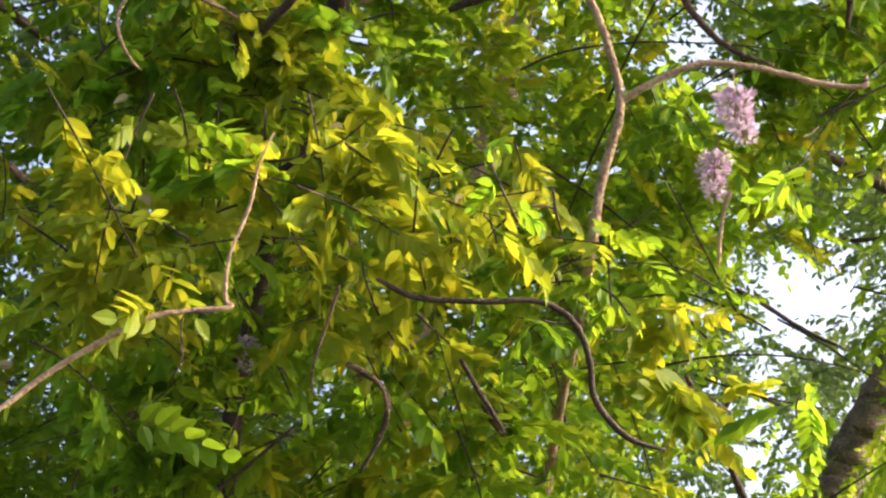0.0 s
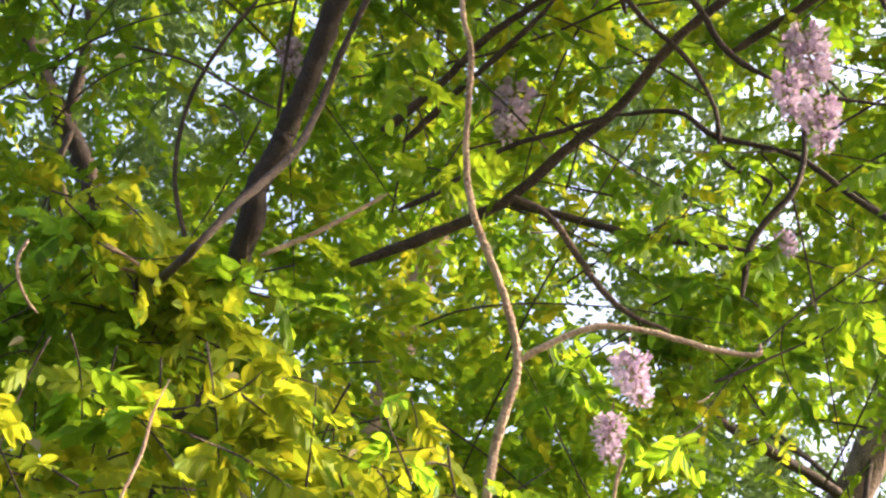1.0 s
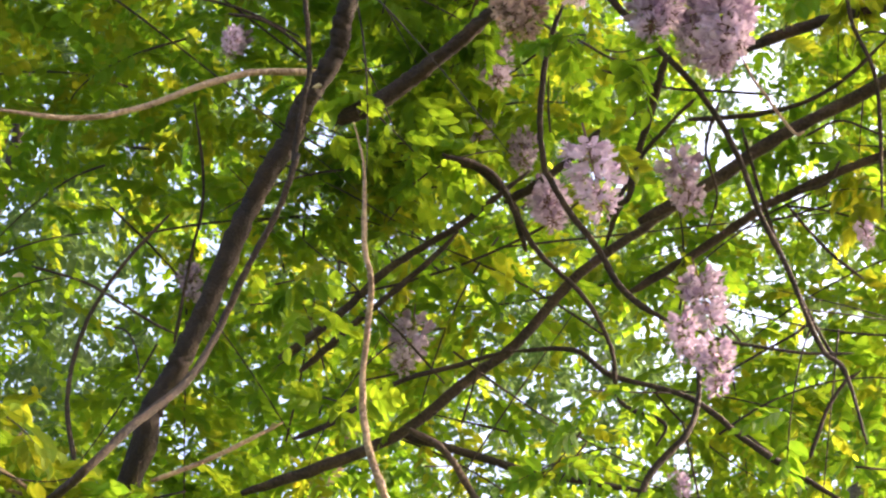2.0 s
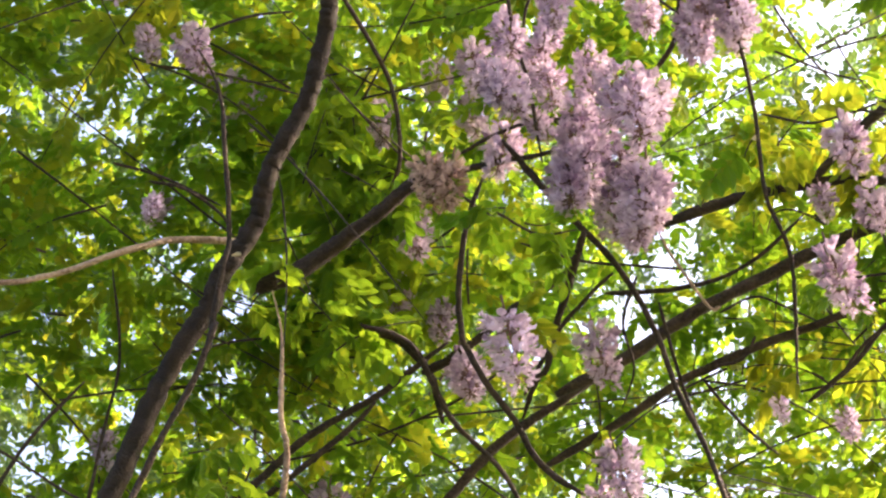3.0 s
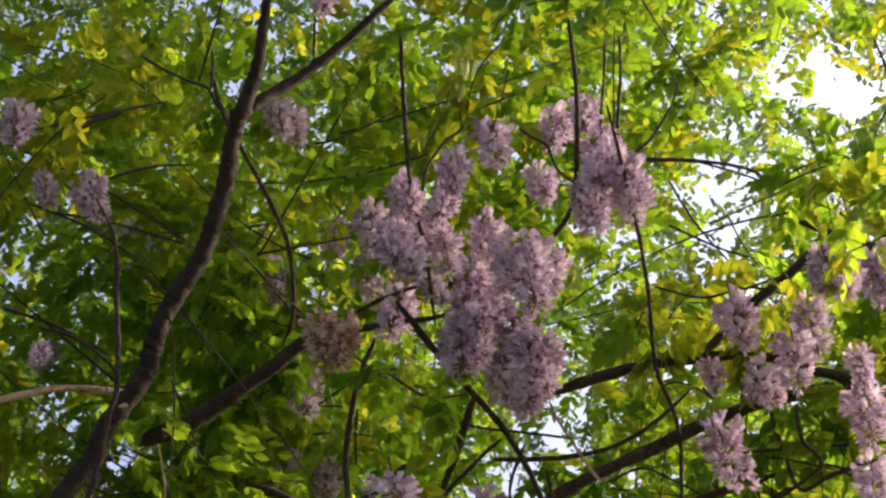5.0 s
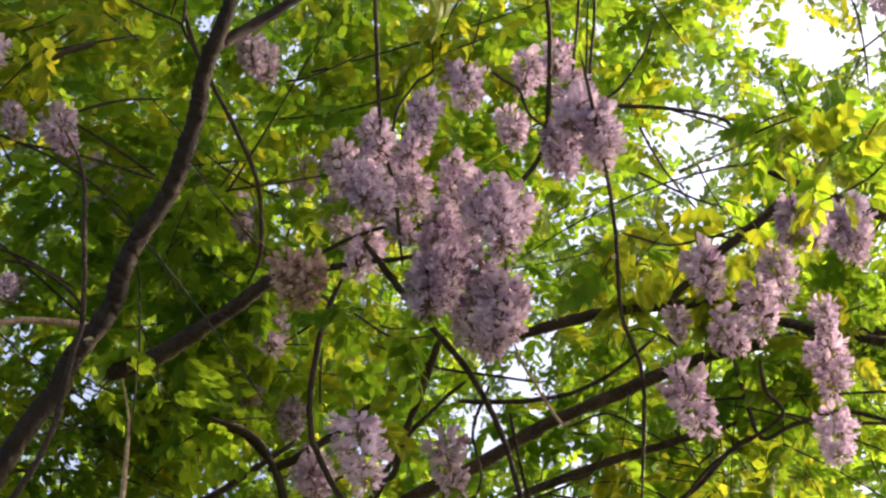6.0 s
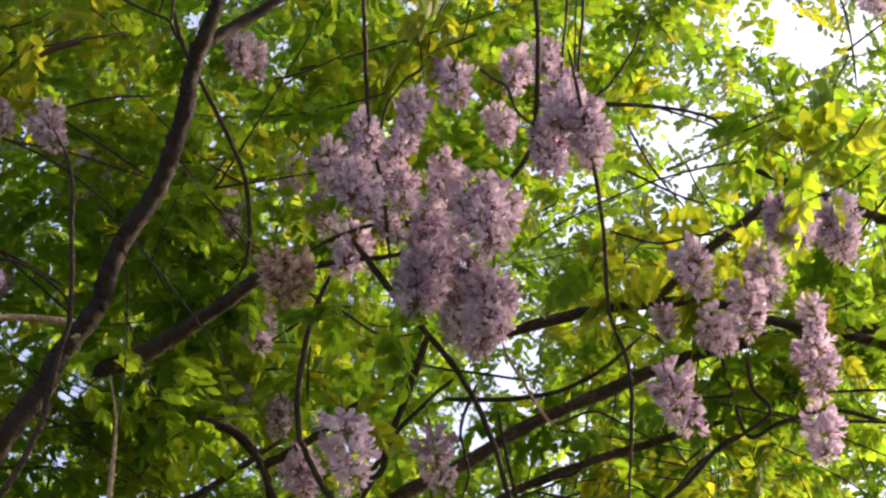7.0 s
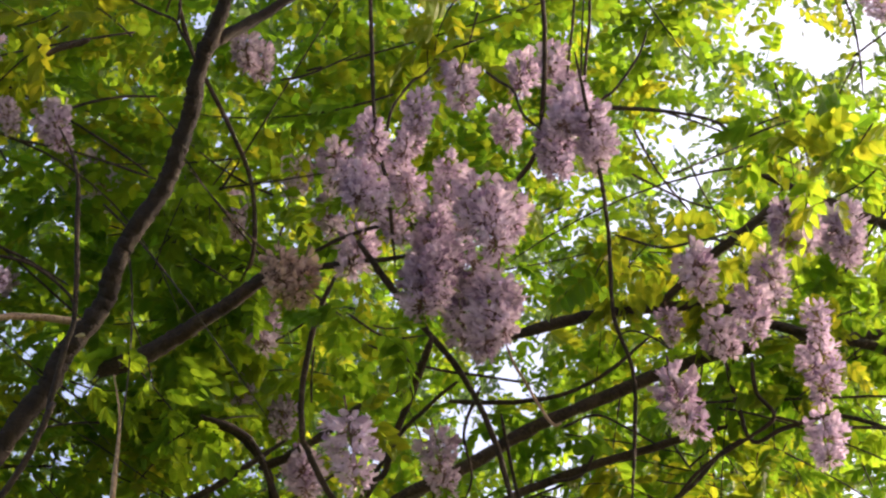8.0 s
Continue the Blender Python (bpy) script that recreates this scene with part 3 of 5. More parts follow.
limb(vine, "stem", bark_dark, [(-0.43, 4.16, 4.86, 0.0038), (-0.33, 4.16, 4.83, 0.0038), (-0.26, 4.16, 4.80, 0.0037), (-0.11, 4.19, 4.72, 0.0037), (-0.04, 4.19, 4.68, 0.0037)])
limb(vine, "stem", bark_dark, [(1.57, 3.90, 4.99, 0.0046), (1.63, 3.93, 4.93, 0.0046), (1.69, 3.95, 4.87, 0.0046), (1.77, 3.97, 4.81, 0.0046)])
limb(vine, "stem", bark_dark, [(1.29, 4.01, 4.65, 0.0045), (1.37, 4.03, 4.63, 0.0045), (1.50, 4.03, 4.61, 0.0045), (1.60, 4.03, 4.60, 0.0045), (1.72, 4.02, 4.60, 0.0045)])
limb(vine, "stem", bark_dark, [(1.40, 4.14, 4.60, 0.0038), (1.45, 4.11, 4.62, 0.0038), (1.51, 4.07, 4.64, 0.0038), (1.57, 4.03, 4.66, 0.0038), (1.61, 4.00, 4.68, 0.0038)])
limb(vine, "stem", bark_dark, [(1.62, 4.21, 4.39, 0.0061), (1.64, 4.16, 4.44, 0.0057), (1.66, 4.12, 4.49, 0.0053), (1.70, 4.07, 4.54, 0.0049), (1.74, 4.04, 4.56, 0.0045)])
limb(vine, "stem", bark_dark, [(1.07, 4.38, 3.98, 0.0044), (1.15, 4.37, 4.01, 0.0040), (1.24, 4.36, 4.05, 0.0037), (1.35, 4.33, 4.09, 0.0033), (1.42, 4.32, 4.13, 0.0030)])
limb(vine, "stem", bark_dark, [(1.69, 3.78, 5.06, 0.0046), (1.66, 3.83, 5.02, 0.0046), (1.59, 3.87, 5.02, 0.0046)])
limb(vine, "stem", bark_dark, [(0.87, 3.59, 5.47, 0.0061), (0.95, 3.52, 5.48, 0.0057), (1.04, 3.46, 5.48, 0.0053), (1.14, 3.41, 5.46, 0.0049), (1.20, 3.35, 5.46, 0.0045)])
limb(vine, "stem", bark_dark, [(0.98, 3.22, 5.57, 0.0045), (0.98, 3.18, 5.60, 0.0042), (0.99, 3.15, 5.62, 0.0040), (1.02, 3.10, 5.65, 0.0038), (1.05, 3.07, 5.66, 0.0036), (1.08, 3.02, 5.69, 0.0034), (1.13, 2.99, 5.70, 0.0032), (1.18, 2.96, 5.71, 0.0030)])
limb(vine, "stem", bark_dark, [(1.19, 3.00, 5.62, 0.0044), (1.22, 3.00, 5.59, 0.0042), (1.26, 3.00, 5.56, 0.0040), (1.29, 3.03, 5.51, 0.0038), (1.34, 3.04, 5.47, 0.0036)])
limb(vine, "stem", bark_dark, [(1.38, 2.79, 5.77, 0.0037), (1.39, 2.85, 5.72, 0.0037), (1.40, 2.94, 5.65, 0.0037), (1.41, 3.00, 5.60, 0.0037)])
limb(vine, "stem", bark_dark, [(1.44, 2.82, 5.85, 0.0045), (1.46, 2.90, 5.79, 0.0045), (1.47, 2.98, 5.73, 0.0045), (1.49, 3.09, 5.64, 0.0045)])
limb(vine, "stem", bark_dark, [(1.48, 3.10, 5.64, 0.0045), (1.53, 3.05, 5.66, 0.0042), (1.56, 3.01, 5.67, 0.0038), (1.60, 2.93, 5.72, 0.0034), (1.61, 2.87, 5.76, 0.0030)])
limb(vine, "stem", bark_dark, [(1.98, 2.52, 5.57, 0.0029), (2.00, 2.54, 5.51, 0.0029), (2.01, 2.56, 5.46, 0.0029), (2.02, 2.59, 5.40, 0.0029), (2.03, 2.63, 5.33, 0.0029)])
limb(vine, "stem", bark_dark, [(0.21, 3.08, 5.79, 0.0045), (0.27, 3.09, 5.76, 0.0043), (0.34, 3.10, 5.74, 0.0042), (0.39, 3.10, 5.72, 0.0041), (0.41, 3.12, 5.70, 0.0039), (0.44, 3.14, 5.67, 0.0038), (0.46, 3.16, 5.64, 0.0037)])
limb(vine, "stem", bark_dark, [(0.39, 3.04, 5.80, 0.0037), (0.40, 3.09, 5.77, 0.0037), (0.40, 3.12, 5.74, 0.0037)])
limb(locust, "limb", bark_mid, [(0.09, 3.37, 5.82, 0.0077), (0.12, 3.33, 5.81, 0.0084), (0.16, 3.29, 5.79, 0.0091), (0.19, 3.26, 5.78, 0.0098)])
limb(vine, "stem", bark_dark, [(0.71, 3.30, 5.81, 0.0039), (0.77, 3.28, 5.82, 0.0033), (0.84, 3.24, 5.84, 0.0028), (0.91, 3.19, 5.86, 0.0023)])
limb(vine, "stem", bark_dark, [(1.64, 3.17, 5.52, 0.0038), (1.68, 3.17, 5.50, 0.0036), (1.72, 3.17, 5.48, 0.0034), (1.79, 3.17, 5.45, 0.0032), (1.87, 3.16, 5.42, 0.0030)])
limb(vine, "stem", bark_straw, [(1.29, 3.32, 4.96, 0.0035), (1.32, 3.35, 4.92, 0.0036), (1.35, 3.37, 4.89, 0.0038), (1.39, 3.40, 4.85, 0.0039), (1.43, 3.42, 4.81, 0.0041), (1.45, 3.41, 4.81, 0.0042)])
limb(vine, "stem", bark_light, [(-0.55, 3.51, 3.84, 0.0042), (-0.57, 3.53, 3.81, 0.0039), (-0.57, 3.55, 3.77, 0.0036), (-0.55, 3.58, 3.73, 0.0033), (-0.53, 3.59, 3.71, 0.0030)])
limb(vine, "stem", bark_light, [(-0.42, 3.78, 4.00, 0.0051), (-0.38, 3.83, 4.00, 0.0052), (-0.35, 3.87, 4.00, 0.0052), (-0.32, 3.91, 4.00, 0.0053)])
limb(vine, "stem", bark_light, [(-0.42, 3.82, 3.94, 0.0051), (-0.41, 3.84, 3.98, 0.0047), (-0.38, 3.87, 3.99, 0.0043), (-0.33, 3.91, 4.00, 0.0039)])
limb(vine, "stem", bark_mid, [(-0.12, 3.56, 3.19, 0.0039), (-0.14, 3.58, 3.14, 0.0035), (-0.16, 3.60, 3.09, 0.0031), (-0.18, 3.62, 3.03, 0.0026), (-0.18, 3.64, 2.99, 0.0022)])
limb(vine, "stem", bark_mid, [(-0.12, 3.81, 3.12, 0.0059), (-0.08, 3.83, 3.11, 0.0054), (-0.05, 3.86, 3.09, 0.0050), (-0.04, 3.89, 3.07, 0.0045), (-0.04, 3.93, 3.03, 0.0041), (-0.07, 3.96, 3.00, 0.0036)])
limb(vine, "stem", bark_mid, [(0.14, 4.36, 3.34, 0.0081), (0.17, 4.35, 3.27, 0.0073), (0.19, 4.34, 3.20, 0.0066), (0.23, 4.33, 3.13, 0.0059)])
limb(vine, "stem", bark_dark, [(0.69, 4.52, 3.35, 0.0063), (0.72, 4.54, 3.28, 0.0070), (0.77, 4.57, 3.18, 0.0077), (0.80, 4.60, 3.10, 0.0084), (0.83, 4.61, 3.03, 0.0091)])
limb(vine, "stem", bark_dark, [(-0.34, 3.38, 3.06, 0.0021), (-0.40, 3.38, 3.06, 0.0020), (-0.41, 3.39, 3.03, 0.0018), (-0.41, 3.41, 2.98, 0.0017), (-0.43, 3.42, 2.95, 0.0016)])
limb(vine, "stem", bark_dark, [(-0.45, 4.26, 2.99, 0.0051), (-0.38, 4.25, 3.04, 0.0045), (-0.30, 4.23, 3.10, 0.0039), (-0.25, 4.22, 3.14, 0.0032)])
limb(vine, "stem", bark_dark, [(0.93, 3.59, 5.39, 0.0076), (0.90, 3.66, 5.32, 0.0079), (0.89, 3.74, 5.25, 0.0083), (0.89, 3.83, 5.15, 0.0087), (0.91, 3.90, 5.07, 0.0091), (0.92, 3.91, 5.06, 0.0091), (0.98, 3.96, 4.98, 0.0094), (1.06, 4.01, 4.90, 0.0097), (1.12, 4.06, 4.82, 0.0100), (1.18, 4.08, 4.77, 0.0103), (1.25, 4.09, 4.73, 0.0106)])
limb(tree_r, "limb", bark_dark, [(1.25, 6.78, 4.56, 0.0107), (1.35, 6.81, 4.51, 0.0097), (1.46, 6.84, 4.44, 0.0086), (1.56, 6.87, 4.39, 0.0076), (1.67, 6.89, 4.34, 0.0065)])

# gaps in the crowns where the sky shows, placed to fit the camera's view: a point seven metres out and its radius there
VIEWPOINT = np.array([0, 0, 1.6])
gaps = []


def clearing(x, y, z, radius):
    way = np.array([x, y, z]) - VIEWPOINT
    gaps.append((*(way / np.linalg.norm(way)), radius / 7.0))


clearing(2.28, 3.99, 6.88, 0.19)
clearing(2.22, 3.91, 6.97, 0.07)
clearing(2.69, 3.57, 7.00, 0.15)
clearing(2.84, 3.52, 6.94, 0.14)
clearing(2.46, 3.61, 7.07, 0.15)
clearing(2.05, 3.86, 7.07, 0.09)
clearing(2.14, 4.16, 6.81, 0.04)
clearing(2.36, 4.22, 6.66, 0.08)
clearing(1.87, 4.40, 6.72, 0.06)
clearing(1.90, 4.77, 6.35, 0.09)
clearing(0.92, 5.19, 6.20, 0.08)
clearing(0.83, 5.27, 6.13, 0.08)
clearing(1.66, 5.04, 6.16, 0.06)
clearing(1.98, 4.83, 6.27, 0.09)
clearing(2.10, 4.77, 6.27, 0.06)
clearing(1.69, 5.00, 6.20, 0.06)
clearing(2.25, 4.25, 6.69, 0.05)
clearing(0.97, 5.75, 5.47, 0.10)
clearing(0.96, 5.92, 5.21, 0.08)
clearing(1.19, 5.86, 5.23, 0.08)
clearing(1.35, 5.56, 5.63, 0.08)
clearing(1.42, 5.76, 5.31, 0.08)
clearing(1.56, 6.05, 4.75, 0.08)
clearing(1.97, 5.21, 5.84, 0.10)
clearing(1.14, 5.39, 5.92, 0.07)
clearing(-0.14, 6.01, 5.19, 0.06)
clearing(1.41, 6.29, 4.33, 0.21)
clearing(1.32, 6.34, 4.26, 0.10)
clearing(1.22, 6.51, 3.87, 0.12)
clearing(-0.11, 6.03, 5.16, 0.05)
clearing(0.35, 6.32, 4.59, 0.04)
clearing(0.90, 5.95, 5.17, 0.10)
clearing(-1.31, 5.99, 4.97, 0.06)
clearing(-1.36, 6.25, 4.45, 0.08)
clearing(1.56, 6.05, 4.75, 0.05)
clearing(1.33, 6.53, 3.73, 0.08)
clearing(1.09, 5.95, 5.12, 0.06)
clearing(0.24, 6.61, 3.90, 0.05)
clearing(0.97, 5.19, 6.20, 0.07)
clearing(-0.30, 5.52, 5.90, 0.10)
clearing(1.20, 5.37, 5.93, 0.09)
clearing(2.36, 4.09, 6.76, 0.12)
clearing(1.47, 5.09, 6.18, 0.06)
clearing(1.54, 5.67, 5.41, 0.09)
clearing(0.06, 4.90, 6.60, 0.06)
clearing(2.09, 4.85, 6.19, 0.07)
clearing(-0.35, 5.39, 6.05, 0.08)
clearing(1.32, 5.83, 5.24, 0.06)
clearing(1.23, 5.92, 5.12, 0.05)
clearing(1.77, 5.65, 5.33, 0.05)
clearing(2.25, 5.68, 5.01, 0.09)
clearing(2.25, 5.79, 4.83, 0.07)
clearing(1.28, 5.97, 5.02, 0.04)
clearing(0.93, 3.80, 7.41, 0.17)
clearing(1.31, 3.67, 7.41, 0.15)
clearing(1.03, 3.80, 7.39, 0.05)
clearing(2.00, 3.67, 7.22, 0.06)
clearing(-0.12, 4.03, 7.32, 0.04)
clearing(0.10, 4.12, 7.26, 0.04)
clearing(0.34, 4.01, 7.33, 0.04)
clearing(0.54, 4.11, 7.24, 0.04)
clearing(0.63, 3.92, 7.37, 0.04)
clearing(0.20, 3.96, 7.37, 0.04)
clearing(0.80, 3.99, 7.30, 0.04)
clearing(0.00, 4.22, 7.18, 0.04)
clearing(1.38, 6.28, 4.37, 0.14)
clearing(1.51, 6.23, 4.42, 0.11)
clearing(1.26, 6.31, 4.35, 0.11)
gaps = np.array(gaps)
sky_holes, gaps = gaps, []

# gaps in the near crown where the trees behind show, fitted to the camera's view
clearing(1.45, 6.35, 4.18, 0.29)
clearing(1.24, 6.52, 3.83, 0.25)
clearing(1.55, 6.20, 4.45, 0.21)
clearing(1.49, 6.41, 3.99, 0.25)
clearing(1.21, 6.44, 4.06, 0.19)
clearing(1.05, 5.93, 5.17, 0.25)
clearing(1.11, 5.87, 5.25, 0.19)
clearing(-0.28, 5.58, 5.81, 0.21)
clearing(1.30, 5.61, 5.59, 0.19)
clearing(1.52, 6.49, 3.73, 0.19)
clearing(1.58, 6.44, 3.85, 0.18)
clearing(1.66, 6.37, 3.99, 0.18)
clearing(1.95, 6.05, 4.53, 0.17)
clearing(2.00, 5.98, 4.64, 0.17)
clearing(0.41, 6.05, 5.10, 0.11)
clearing(0.43, 6.03, 5.14, 0.09)
clearing(0.40, 6.01, 5.16, 0.09)
clearing(-0.73, 5.73, 5.55, 0.14)
clearing(-0.79, 5.65, 5.66, 0.13)
clearing(-0.85, 5.55, 5.78, 0.13)
clearing(-0.73, 5.75, 5.52, 0.13)
clearing(-0.77, 5.67, 5.63, 0.13)
clearing(-0.69, 5.34, 6.07, 0.11)
clearing(-0.72, 5.46, 5.92, 0.11)
clearing(-1.27, 5.85, 5.23, 0.14)
clearing(-1.28, 6.11, 4.77, 0.14)
clearing(-1.28, 6.20, 4.59, 0.13)
clearing(1.72, 6.09, 4.59, 0.13)
clearing(1.61, 6.08, 4.67, 0.13)
clearing(1.82, 6.09, 4.53, 0.13)
clearing(2.18, 5.76, 4.93, 0.10)
clearing(2.22, 5.68, 5.04, 0.08)
clearing(2.14, 5.83, 4.83, 0.08)
clearing(-0.77, 5.62, 5.70, 0.05)
clearing(-0.74, 5.52, 5.84, 0.05)
clearing(-0.72, 5.43, 5.96, 0.05)
clearing(-0.69, 5.35, 6.06, 0.05)
clearing(-0.65, 5.26, 6.17, 0.05)
near_holes, gaps = np.array(gaps), []

# places thinned to fit the camera's view, where the sky comes through in flecks
clearing(-0.35, 5.50, 5.91, 0.12)
clearing(-0.19, 5.62, 5.77, 0.14)
clearing(-0.40, 5.40, 6.03, 0.09)
clearing(0.92, 5.23, 6.16, 0.10)
clearing(1.25, 5.38, 5.90, 0.12)
clearing(0.91, 5.77, 5.45, 0.14)
clearing(0.96, 5.96, 5.15, 0.16)
clearing(1.11, 5.83, 5.31, 0.12)
clearing(1.22, 5.95, 5.08, 0.12)
clearing(1.54, 5.67, 5.41, 0.14)
clearing(2.02, 5.19, 5.84, 0.16)
clearing(1.75, 5.66, 5.33, 0.12)
clearing(-0.13, 6.01, 5.19, 0.10)
clearing(0.47, 5.76, 5.55, 0.12)
clearing(1.95, 5.42, 5.58, 0.12)
clearing(1.20, 5.55, 5.70, 0.12)
clearing(2.18, 5.25, 5.69, 0.12)
clearing(0.68, 5.28, 6.15, 0.08)
clearing(-0.73, 5.31, 6.10, 0.08)
clearing(0.19, 5.77, 5.57, 0.08)
clearing(2.20, 5.08, 5.88, 0.12)
clearing(1.60, 5.20, 6.00, 0.10)
clearing(0.08, 4.90, 6.60, 0.10)
clearing(-0.36, 5.38, 6.06, 0.14)
clearing(-0.22, 5.53, 5.89, 0.16)
clearing(-0.36, 5.62, 5.75, 0.12)
clearing(0.68, 5.14, 6.31, 0.06)
clearing(0.96, 5.18, 6.21, 0.10)
clearing(1.24, 5.34, 5.95, 0.14)
clearing(1.49, 5.08, 6.18, 0.10)
clearing(2.04, 4.89, 6.17, 0.16)
clearing(2.10, 5.10, 5.91, 0.16)
clearing(2.23, 4.27, 6.68, 0.12)
clearing(1.83, 5.10, 6.04, 0.12)
clearing(1.93, 4.80, 6.31, 0.10)
clearing(1.88, 5.25, 5.83, 0.12)
clearing(1.25, 4.83, 6.52, 0.08)
clearing(0.38, 5.32, 6.13, 0.06)
clearing(-0.01, 4.83, 6.66, 0.06)
clearing(1.44, 4.61, 6.67, 0.05)
clearing(0.92, 5.21, 6.18, 0.14)
clearing(0.80, 5.29, 6.12, 0.10)
clearing(1.69, 5.01, 6.19, 0.14)
clearing(1.97, 4.80, 6.30, 0.18)
clearing(1.87, 4.41, 6.71, 0.10)
clearing(1.95, 4.30, 6.77, 0.08)
clearing(2.37, 4.24, 6.64, 0.10)
clearing(2.15, 4.21, 6.77, 0.08)
clearing(0.98, 4.55, 6.83, 0.08)
clearing(0.13, 4.93, 6.57, 0.08)
clearing(2.25, 4.06, 6.84, 0.12)
clearing(2.43, 3.79, 6.96, 0.12)
clearing(-0.11, 6.02, 5.17, 0.10)
clearing(0.99, 5.96, 5.13, 0.18)
clearing(0.16, 6.10, 5.03, 0.08)
clearing(0.60, 5.96, 5.23, 0.10)
clearing(0.40, 6.14, 4.93, 0.08)
clearing(-1.29, 6.02, 4.92, 0.12)
clearing(-1.35, 6.25, 4.45, 0.12)
clearing(1.46, 6.21, 4.48, 0.14)
clearing(1.26, 6.38, 4.20, 0.12)
clearing(0.20, 6.60, 3.94, 0.10)
clearing(0.44, 6.60, 3.89, 0.10)
clearing(1.66, 6.23, 4.33, 0.16)
clearing(1.64, 6.02, 4.78, 0.10)
clearing(-1.16, 6.09, 4.84, 0.08)
clearing(1.20, 6.56, 3.74, 0.12)
clearing(-1.36, 6.47, 3.89, 0.08)
clearing(0.20, 5.01, 6.48, 0.10)
clearing(0.16, 5.11, 6.38, 0.10)
clearing(0.26, 4.91, 6.58, 0.08)
clearing(-0.00, 4.05, 7.31, 0.10)
clearing(0.48, 3.99, 7.33, 0.12)
clearing(0.64, 4.10, 7.24, 0.08)
clearing(1.41, 3.82, 7.30, 0.10)
clearing(1.57, 3.89, 7.21, 0.10)
clearing(0.34, 3.96, 7.36, 0.10)
clearing(0.84, 4.24, 7.11, 0.05)
clearing(1.68, 3.75, 7.27, 0.08)
clearing(1.07, 3.89, 7.32, 0.10)
clearing(-0.24, 4.17, 7.22, 0.08)
clearing(-0.01, 3.99, 7.35, 0.08)
clearing(0.36, 3.96, 7.36, 0.08)
clearing(1.31, 3.78, 7.34, 0.09)
clearing(1.49, 3.81, 7.28, 0.08)
clearing(1.65, 3.69, 7.31, 0.08)
clearing(0.64, 3.97, 7.33, 0.07)
clearing(-0.04, 4.04, 7.32, 0.22)
clearing(0.36, 3.99, 7.34, 0.20)
clearing(0.76, 3.99, 7.30, 0.16)
clearing(1.16, 3.85, 7.33, 0.20)
thin_places = np.array(gaps)


# openings cut in the crowns towards the low sun, to brighten the given places
sunny = []


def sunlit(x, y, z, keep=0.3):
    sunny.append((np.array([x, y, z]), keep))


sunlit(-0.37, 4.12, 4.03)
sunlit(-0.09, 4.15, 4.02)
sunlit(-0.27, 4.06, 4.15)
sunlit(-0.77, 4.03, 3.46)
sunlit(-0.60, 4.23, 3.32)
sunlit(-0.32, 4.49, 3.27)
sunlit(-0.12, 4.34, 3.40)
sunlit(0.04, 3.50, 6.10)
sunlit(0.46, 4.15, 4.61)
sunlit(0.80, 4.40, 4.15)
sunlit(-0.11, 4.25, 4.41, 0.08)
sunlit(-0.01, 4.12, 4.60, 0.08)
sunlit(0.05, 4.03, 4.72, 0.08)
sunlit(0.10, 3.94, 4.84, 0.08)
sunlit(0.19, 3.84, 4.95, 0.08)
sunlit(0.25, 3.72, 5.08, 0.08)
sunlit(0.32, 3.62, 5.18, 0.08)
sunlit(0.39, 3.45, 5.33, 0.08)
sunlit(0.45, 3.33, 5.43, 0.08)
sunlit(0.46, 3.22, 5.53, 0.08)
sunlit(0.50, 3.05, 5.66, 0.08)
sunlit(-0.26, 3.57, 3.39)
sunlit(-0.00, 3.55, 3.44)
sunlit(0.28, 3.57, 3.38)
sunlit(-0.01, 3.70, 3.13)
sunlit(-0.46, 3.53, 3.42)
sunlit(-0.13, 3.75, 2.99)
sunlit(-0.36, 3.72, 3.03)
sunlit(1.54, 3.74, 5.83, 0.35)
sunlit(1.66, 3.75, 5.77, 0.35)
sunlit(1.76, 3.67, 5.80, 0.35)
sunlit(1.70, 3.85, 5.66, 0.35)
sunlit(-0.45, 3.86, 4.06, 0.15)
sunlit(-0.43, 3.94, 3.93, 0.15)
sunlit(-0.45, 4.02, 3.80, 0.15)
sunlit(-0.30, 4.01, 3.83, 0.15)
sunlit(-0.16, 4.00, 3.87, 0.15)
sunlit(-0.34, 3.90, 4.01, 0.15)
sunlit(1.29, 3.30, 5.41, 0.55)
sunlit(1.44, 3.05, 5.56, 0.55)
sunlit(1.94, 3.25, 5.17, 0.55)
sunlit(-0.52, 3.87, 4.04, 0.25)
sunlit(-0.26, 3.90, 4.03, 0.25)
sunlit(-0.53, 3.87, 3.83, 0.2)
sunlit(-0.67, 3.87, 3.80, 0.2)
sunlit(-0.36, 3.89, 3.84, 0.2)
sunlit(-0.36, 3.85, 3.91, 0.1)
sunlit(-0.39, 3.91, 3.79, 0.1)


def in_shade(rng, p):
    """Which of the places stand clear of the sun's way to the sunlit places."""
    ok, s = np.ones(len(p), bool), np.array(SUN)
    for q, keep in sunny:
        along = (p - q) @ s
        off = np.linalg.norm(p - q - along[:, None] * s, axis=1)
        ok &= ~((along > 0.45) & (off < 0.25 * rng.uniform(0.8, 1.2, len(p))) & (rng.random(len(p)) > keep))
    return ok


